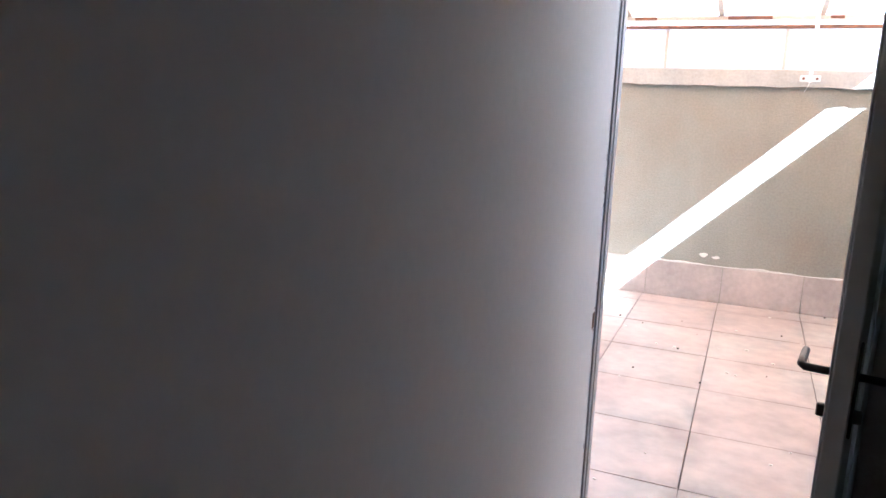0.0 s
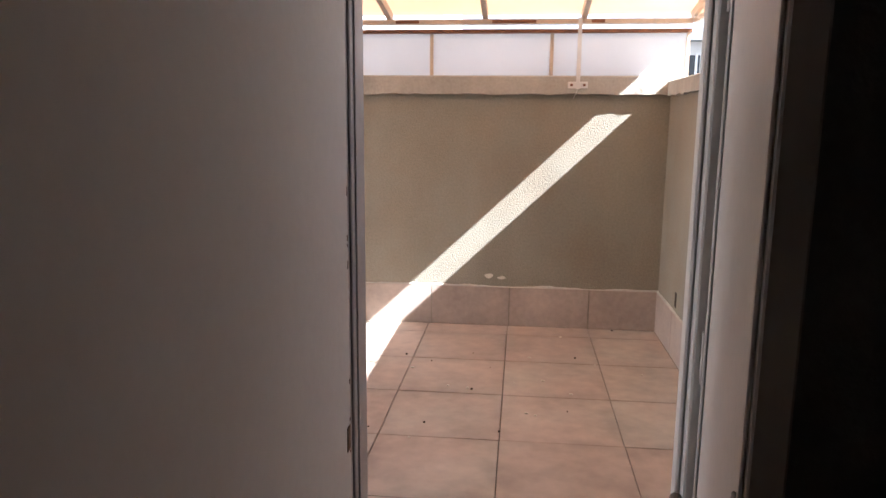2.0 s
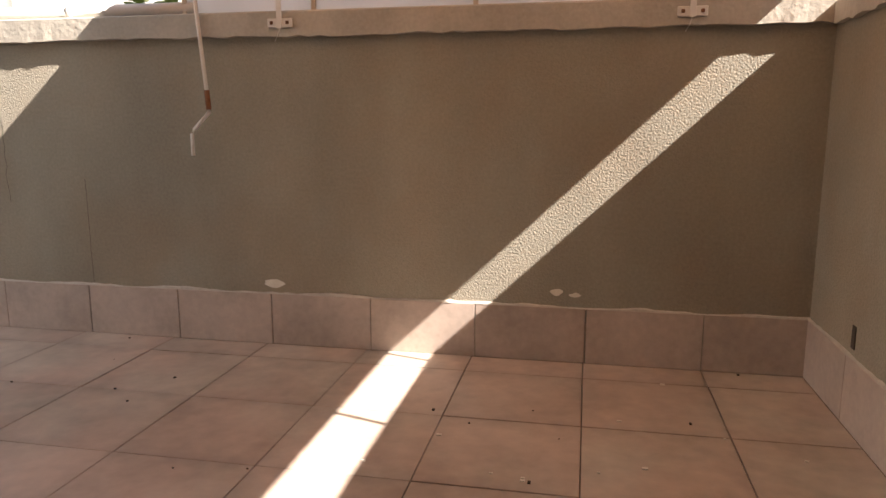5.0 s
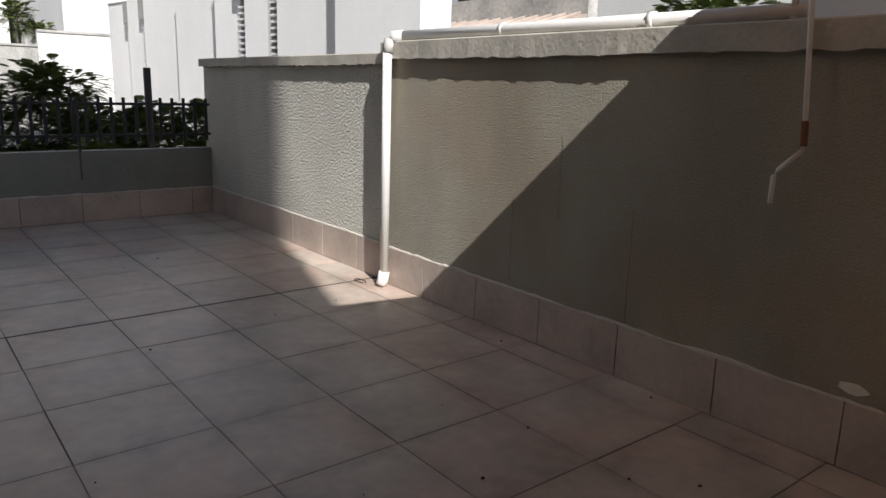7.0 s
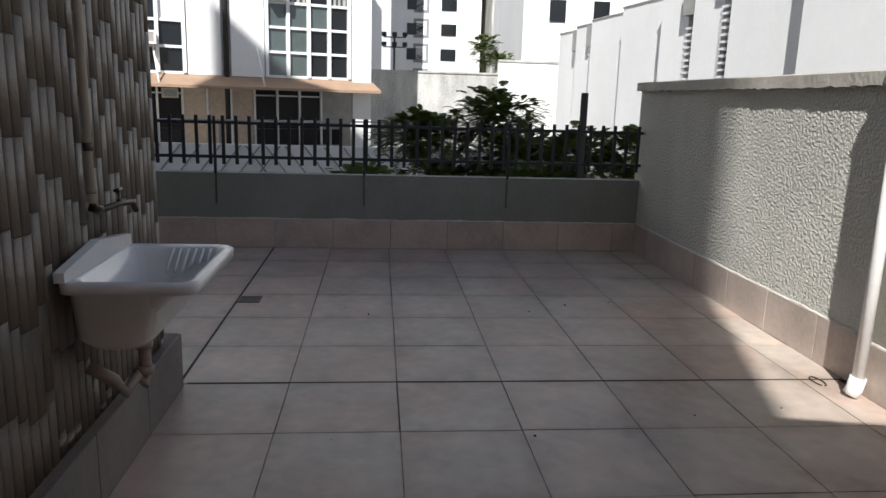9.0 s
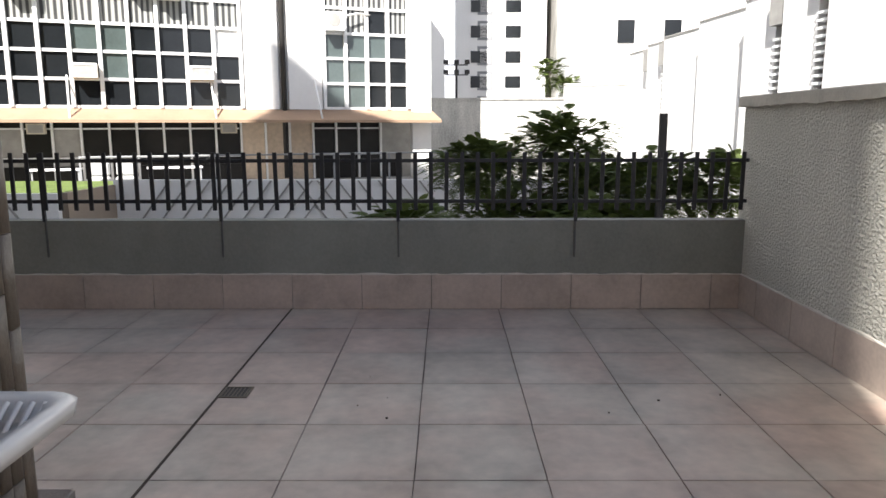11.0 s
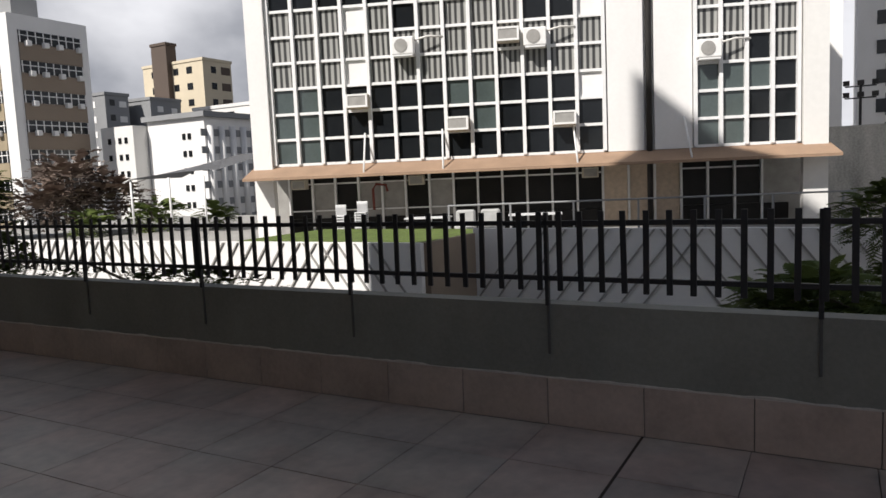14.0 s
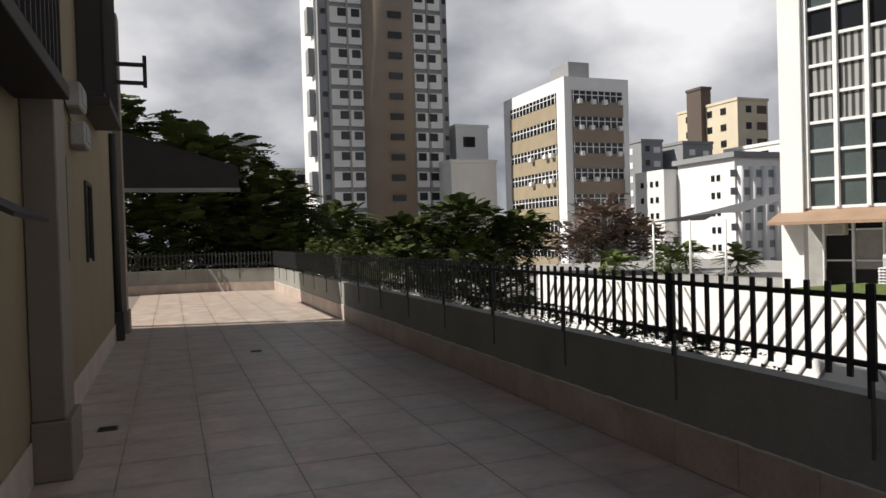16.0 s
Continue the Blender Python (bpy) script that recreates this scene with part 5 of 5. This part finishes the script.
# ---- tiles, last ----
TW = 0.6
tile = slab_mesh("tile", TW - 0.005, TW - 0.005, 0.012, 0.0015, M_TILE)
floor_pieces = 0
rest_v, rest_f = [], []
xs = [-0.51 - 0.6085 * k for k in range(0, 17)]
ys = [-0.25 - 0.597 * k for k in range(-1, 49)]
for i, xr in enumerate(xs):
    for j, yt in enumerate(ys):
        cx, cy = xr + 0.304, yt - TW / 2
        x0, x1 = max(xr, XP + 0.012), min(xr + 0.6085, -0.012)
        y0, y1 = max(yt - 0.597, YEB + 0.012), min(yt, 0.028 if cx < -6.5 else -0.012)
        if cx > -6.2 and y0 < YS + 0.02:
            if y1 < YS + 0.1:
                continue
            y0 = YS + 0.02
        if x1 - x0 < 0.03 or y1 - y0 < 0.03:
            continue
        mx, my = (x0 + x1) / 2, (y0 + y1) / 2
        if my > -13.5 and floor_pieces < 300:
            gx, gy = random.uniform(0.0015, 0.007), random.uniform(0.0015, 0.008)
            piece("tile", tile, floor, (mx, my, -0.006 + random.uniform(-0.0012, 0.0008)), (random.uniform(-0.0015, 0.0015), random.uniform(-0.0015, 0.0015), 0), ((x1 - x0 - gx) / (TW - 0.005), (y1 - y0 - gy) / (TW - 0.005), 1))
            floor_pieces += 1
        else:
            n = len(rest_v)
            g = 0.003
            for z in (-0.012, 0.0):
                rest_v += [(x0 + g, y0 + g, z), (x1 - g, y0 + g, z), (x1 - g, y1 - g, z), (x0 + g, y1 - g, z)]
            rest_f += [(n + 4, n + 5, n + 6, n + 7), (n, n + 1, n + 5, n + 4), (n + 1, n + 2, n + 6, n + 5), (n + 2, n + 3, n + 7, n + 6), (n + 3, n, n + 4, n + 7)]
far_me = bpy.data.meshes.new("far_tiles")
far_me.from_pydata(rest_v, [], rest_f)
far_me.materials.append(M_TILE)
far = new("far_tiles", far_me)
far.parent = floor
far["kind"] = "stuff"
part("expansion_joint", boxes((-6.608, YS + 0.06, 0.0002, -6.592, 0.02, 0.0015)), M_DIRT, floor, "dark expansion joint")
part("expansion_joint", boxes((XP + 0.02, -3.838, 0.0002, -6.56, -3.822, 0.0015)), M_DIRT, floor, "dark expansion joint")


def skirting(parent, p0, p1, normal, first, length=TW, h=0.3, material=M_SKIRT):
    """Half-tile skirting along a wall's foot, from p0 to p1."""
    p0, p1, nrm = Vector(p0), Vector(p1), Vector(normal)
    d = (p1 - p0).normalized()
    total = (p1 - p0).length
    rz = math.atan2(d.y, d.x)
    me = slab_mesh("skirting_tile", length - 0.006, 0.012, h, 0.0015, material)
    s = 0.0
    cuts = [0.0]
    s = first
    while s < total - 0.02:
        cuts.append(s)
        s += length
    cuts.append(total)
    for a, b in zip(cuts, cuts[1:]):
        if b - a < 0.02:
            continue
        m = p0 + d * ((a + b) / 2) + nrm * 0.008
        piece("skirting_tile", me, parent, (m.x, m.y, h / 2 + 0.001), (random.uniform(-0.004, 0.004), 0, rz), ((b - a - 0.006) / (length - 0.006), 1, 1))


skirting(wall_north, (0, 0, 0), (-6.47, 0, 0), (0, -1, 0), 0.51)
skirting(wall_north_west, (-6.47, 0.04, 0), (XP, 0.04, 0), (0, -1, 0), 0.45)
skirting(wall_east, (0, -0.015, 0), (0, YS, 0), (-1, 0, 0), 0.55)
skirting(parapet, (XP, 0.025, 0), (XP, YE, 0), (1, 0, 0), 0.245)
skirting(skew_parapet, (XP + 0.015, YE, 0), (XM, YEB, 0), (0.464, 0.886, 0), 0.4)
skirting(end_parapet, (XM, YEB, 0), (-5.0, YEB, 0), (0, 1, 0), 0.4)
house_foot = thing("baseboard", "beige tile skirting at the foot of the house", "skirting", kind="structure")
part("backing", boxes((-6.56, YS + 0.001, 0.0, DX0 - 0.04, YS + 0.04, 0.3)), M_GROUT, house_foot)
part("backing", boxes((-6.56, -5.2, 0.0, -6.422, YS, 0.3)), M_GROUT, house_foot)
# north run uses the darker tile colour as painted shade
skirting(house_foot, (-1.48, YS + 0.04, 0), (-6.56, YS + 0.04, 0), (0, 1, 0), 0.3, material=M_SHADETILE)
skirting(house_foot, (-6.56, YS + 0.04, 0), (-6.56, -5.2, 0), (-1, 0, 0), 0.55)
skirting(house_foot, (XW, -5.2, 0), (XW, -8.95, 0), (-1, 0, 0), 0.5)
skirting(house_foot, (XW, -9.56, 0), (XW, -17.9, 0), (-1, 0, 0), 0.5)

# bamboo-like relief strips on the house front
clad = thing("cladding", "bamboo-like relief tile strips on the house wall", "cladding", kind="structure")


def strip_mesh(h):
    bm = bmesh.new()
    prof = [(-0.030, 0.0), (-0.0285, 0.007), (-0.016, 0.0095), (0.0, 0.010), (0.016, 0.0095), (0.0285, 0.007), (0.030, 0.0)]
    a, b = [bm.verts.new((x, y, -h / 2)) for x, y in prof], [bm.verts.new((x, y, h / 2)) for x, y in prof]
    for k in range(6):
        f = bm.faces.new((a[k], a[k + 1], b[k + 1], b[k]))
        f.smooth = True
    bm.faces.new(a), bm.faces.new(list(reversed(b)))
    bmesh.ops.recalc_face_normals(bm, faces=bm.faces)
    return mesh_of("strip", bm, M_BAMBOO)


strip = strip_mesh(0.296)
more = bmesh.new()
for i in range(44):
    x = -6.39 + 0.062 * i
    z = 0.31 - random.uniform(0, 0.28)
    while z < 3.6:
        lo, hi = max(z, 0.305), z + 0.30
        if hi - lo > 0.03:
            if i < 26 and z < 3.0:
                piece("strip", strip, clad, (x, YS + 0.001, (lo + hi) / 2), (0, 0, 0), (1, 1, (hi - lo - 0.004) / 0.296))
            else:
                box(more, x - 0.028, YS + 0.001, lo + 0.002, x + 0.028, YS + 0.011, hi - 0.002)
        z += 0.30
tagged(part("far_strips", more, M_BAMBOO, clad), kind="stuff")

# ---- small things ----
for name, label, x, z, w, h in (("paint_flake", "flaked patch of white paint on the wall", -1.27, 0.385, 0.07, 0.035), ("paint_flake", "flaked patch of white paint on the wall", -1.17, 0.372, 0.06, 0.025), ("paint_flake", "flaked patch of pale plaster on the wall", -2.9, 0.36, 0.13, 0.05)):
    bm = bmesh.new()
    c = [bm.verts.new((x + w * math.cos(a) * random.uniform(0.55, 1) * 0.6, -0.0015, z + h * math.sin(a) * random.uniform(0.5, 1) * 0.6)) for a in [2 * math.pi * k / 11 for k in range(11)]]
    bm.faces.new(c)
    ex = bmesh.ops.extrude_face_region(bm, geom=bm.faces[:])
    bmesh.ops.translate(bm, vec=(0, -0.003, 0), verts=[v for v in ex["geom"] if isinstance(v, bmesh.types.BMVert)])
    bmesh.ops.recalc_face_normals(bm, faces=bm.faces)
    tagged(part(name, bm, M_FLAKE), label, "flake")
out = thing("outlet_hole", "open electrical box in the side wall", "socket")
part("hole", boxes((-0.004, -0.62, 0.34, -0.0005, -0.58, 0.44)), M_DIRT, out)
bits = bmesh.new()
for _ in range(45):
    x, y = random.choice(((random.uniform(-2.2, -0.1), random.uniform(-3.4, -0.05)), (random.uniform(-6.5, -0.1), random.uniform(-1.5, -0.03)), (random.uniform(-9, -1.5), random.uniform(-3.2, -0.1))))
    r = random.uniform(0.004, 0.012)
    box(bits, x, y, 0.0005, x + r, y + r * random.uniform(0.3, 1.5), 0.003 + r * 0.3, mtx=None)
tagged(part("debris", bits, M_DIRT), "scattered dry leaf bits on the tiles", "debris", kind="stuff")
chips = bmesh.new()
for _ in range(26):
    x, y, r = random.uniform(-2.2, -0.2), random.uniform(-3.5, -0.2), random.uniform(0.006, 0.014)
    box(chips, x, y, 0.0005, x + r * 1.6, y + r, 0.005)
tagged(part("plaster_chips", chips, M_FLAKE), "small white plaster chips on the tiles", "debris", kind="stuff")

def mortar(parent, p0, p1, normal, z):
    """A ragged pale line of mortar on the upper edge of the skirting."""
    p0, p1, nrm = Vector(p0), Vector(p1), Vector(normal)
    n = int((p1 - p0).length / 0.05)
    bm = bmesh.new()
    rows = []
    for i in range(n + 1):
        p = p0 + (p1 - p0) * (i / n)
        h = max(0.002, 0.010 + 0.012 * noise.noise((p.x * 3, p.y * 3, 5)) + random.uniform(-0.004, 0.004))
        w = 0.012 + random.uniform(-0.003, 0.005)
        rows.append([bm.verts.new(q) for q in (p + nrm * 0.001 + Vector((0, 0, z)), p + nrm * w + Vector((0, 0, z)), p + nrm * w * 0.8 + Vector((0, 0, z + h * 0.6)), p + nrm * 0.001 + Vector((0, 0, z + h)))])
    for a, b in zip(rows, rows[1:]):
        for k in range(3):
            bm.faces.new((a[k], a[k + 1], b[k + 1], b[k]))
    bmesh.ops.recalc_face_normals(bm, faces=bm.faces)
    part("mortar_line", bm, M_MORTAR, parent, "ragged pale mortar line")


mortar(wall_north, (0, 0, 0), (-6.47, 0, 0), (0, -1, 0), 0.3015)
mortar(wall_north_west, (-6.47, 0.04, 0), (XP, 0.04, 0), (0, -1, 0), 0.3015)
mortar(wall_east, (0, -0.015, 0), (0, YS, 0), (-1, 0, 0), 0.3015)
mortar(parapet, (XP, 0.025, 0), (XP, YE, 0), (1, 0, 0), 0.3015)
for x0, z0, z1 in ((-4.08, 0.32, 0.95), (-5.0, 0.34, 0.9), (-4.62, 0.8, 1.3)):
    crack = [(x0 + 0.015 * noise.noise((k, x0, 0)), -0.0012, z0 + (z1 - z0) * k / 9) for k in range(10)]
    part("crack", tube(crack, 0.0011, 4), M_DIRT, wall_north, "thin vertical plaster crack")
post_far = thing("lamp_post", "dark square post beyond the fence", "post")
part("shaft", boxes((-15.80, 0.89, -5, -15.69, 1.0, 1.75), bevel=0.01), M_DARKMETAL, post_far)

loop = thing("wire_loop", "small loop of dark wire on the tiles", "wire")
part("ring", tube([(-6.56 + 0.07 * math.cos(a), -0.16 + 0.03 * math.sin(a), 0.006) for a in [2 * math.pi * k / 14 for k in range(14)]], 0.004, 5), M_DIRT, loop)
# narrow dark strip up the edge of the wall step
gap = part("corner_strip", boxes((-6.47, 0.0395, 0.305, -6.40, -0.0006, 1.74)), M_DIRT, wall_north, "dark narrow strip on the edge of the wall step")
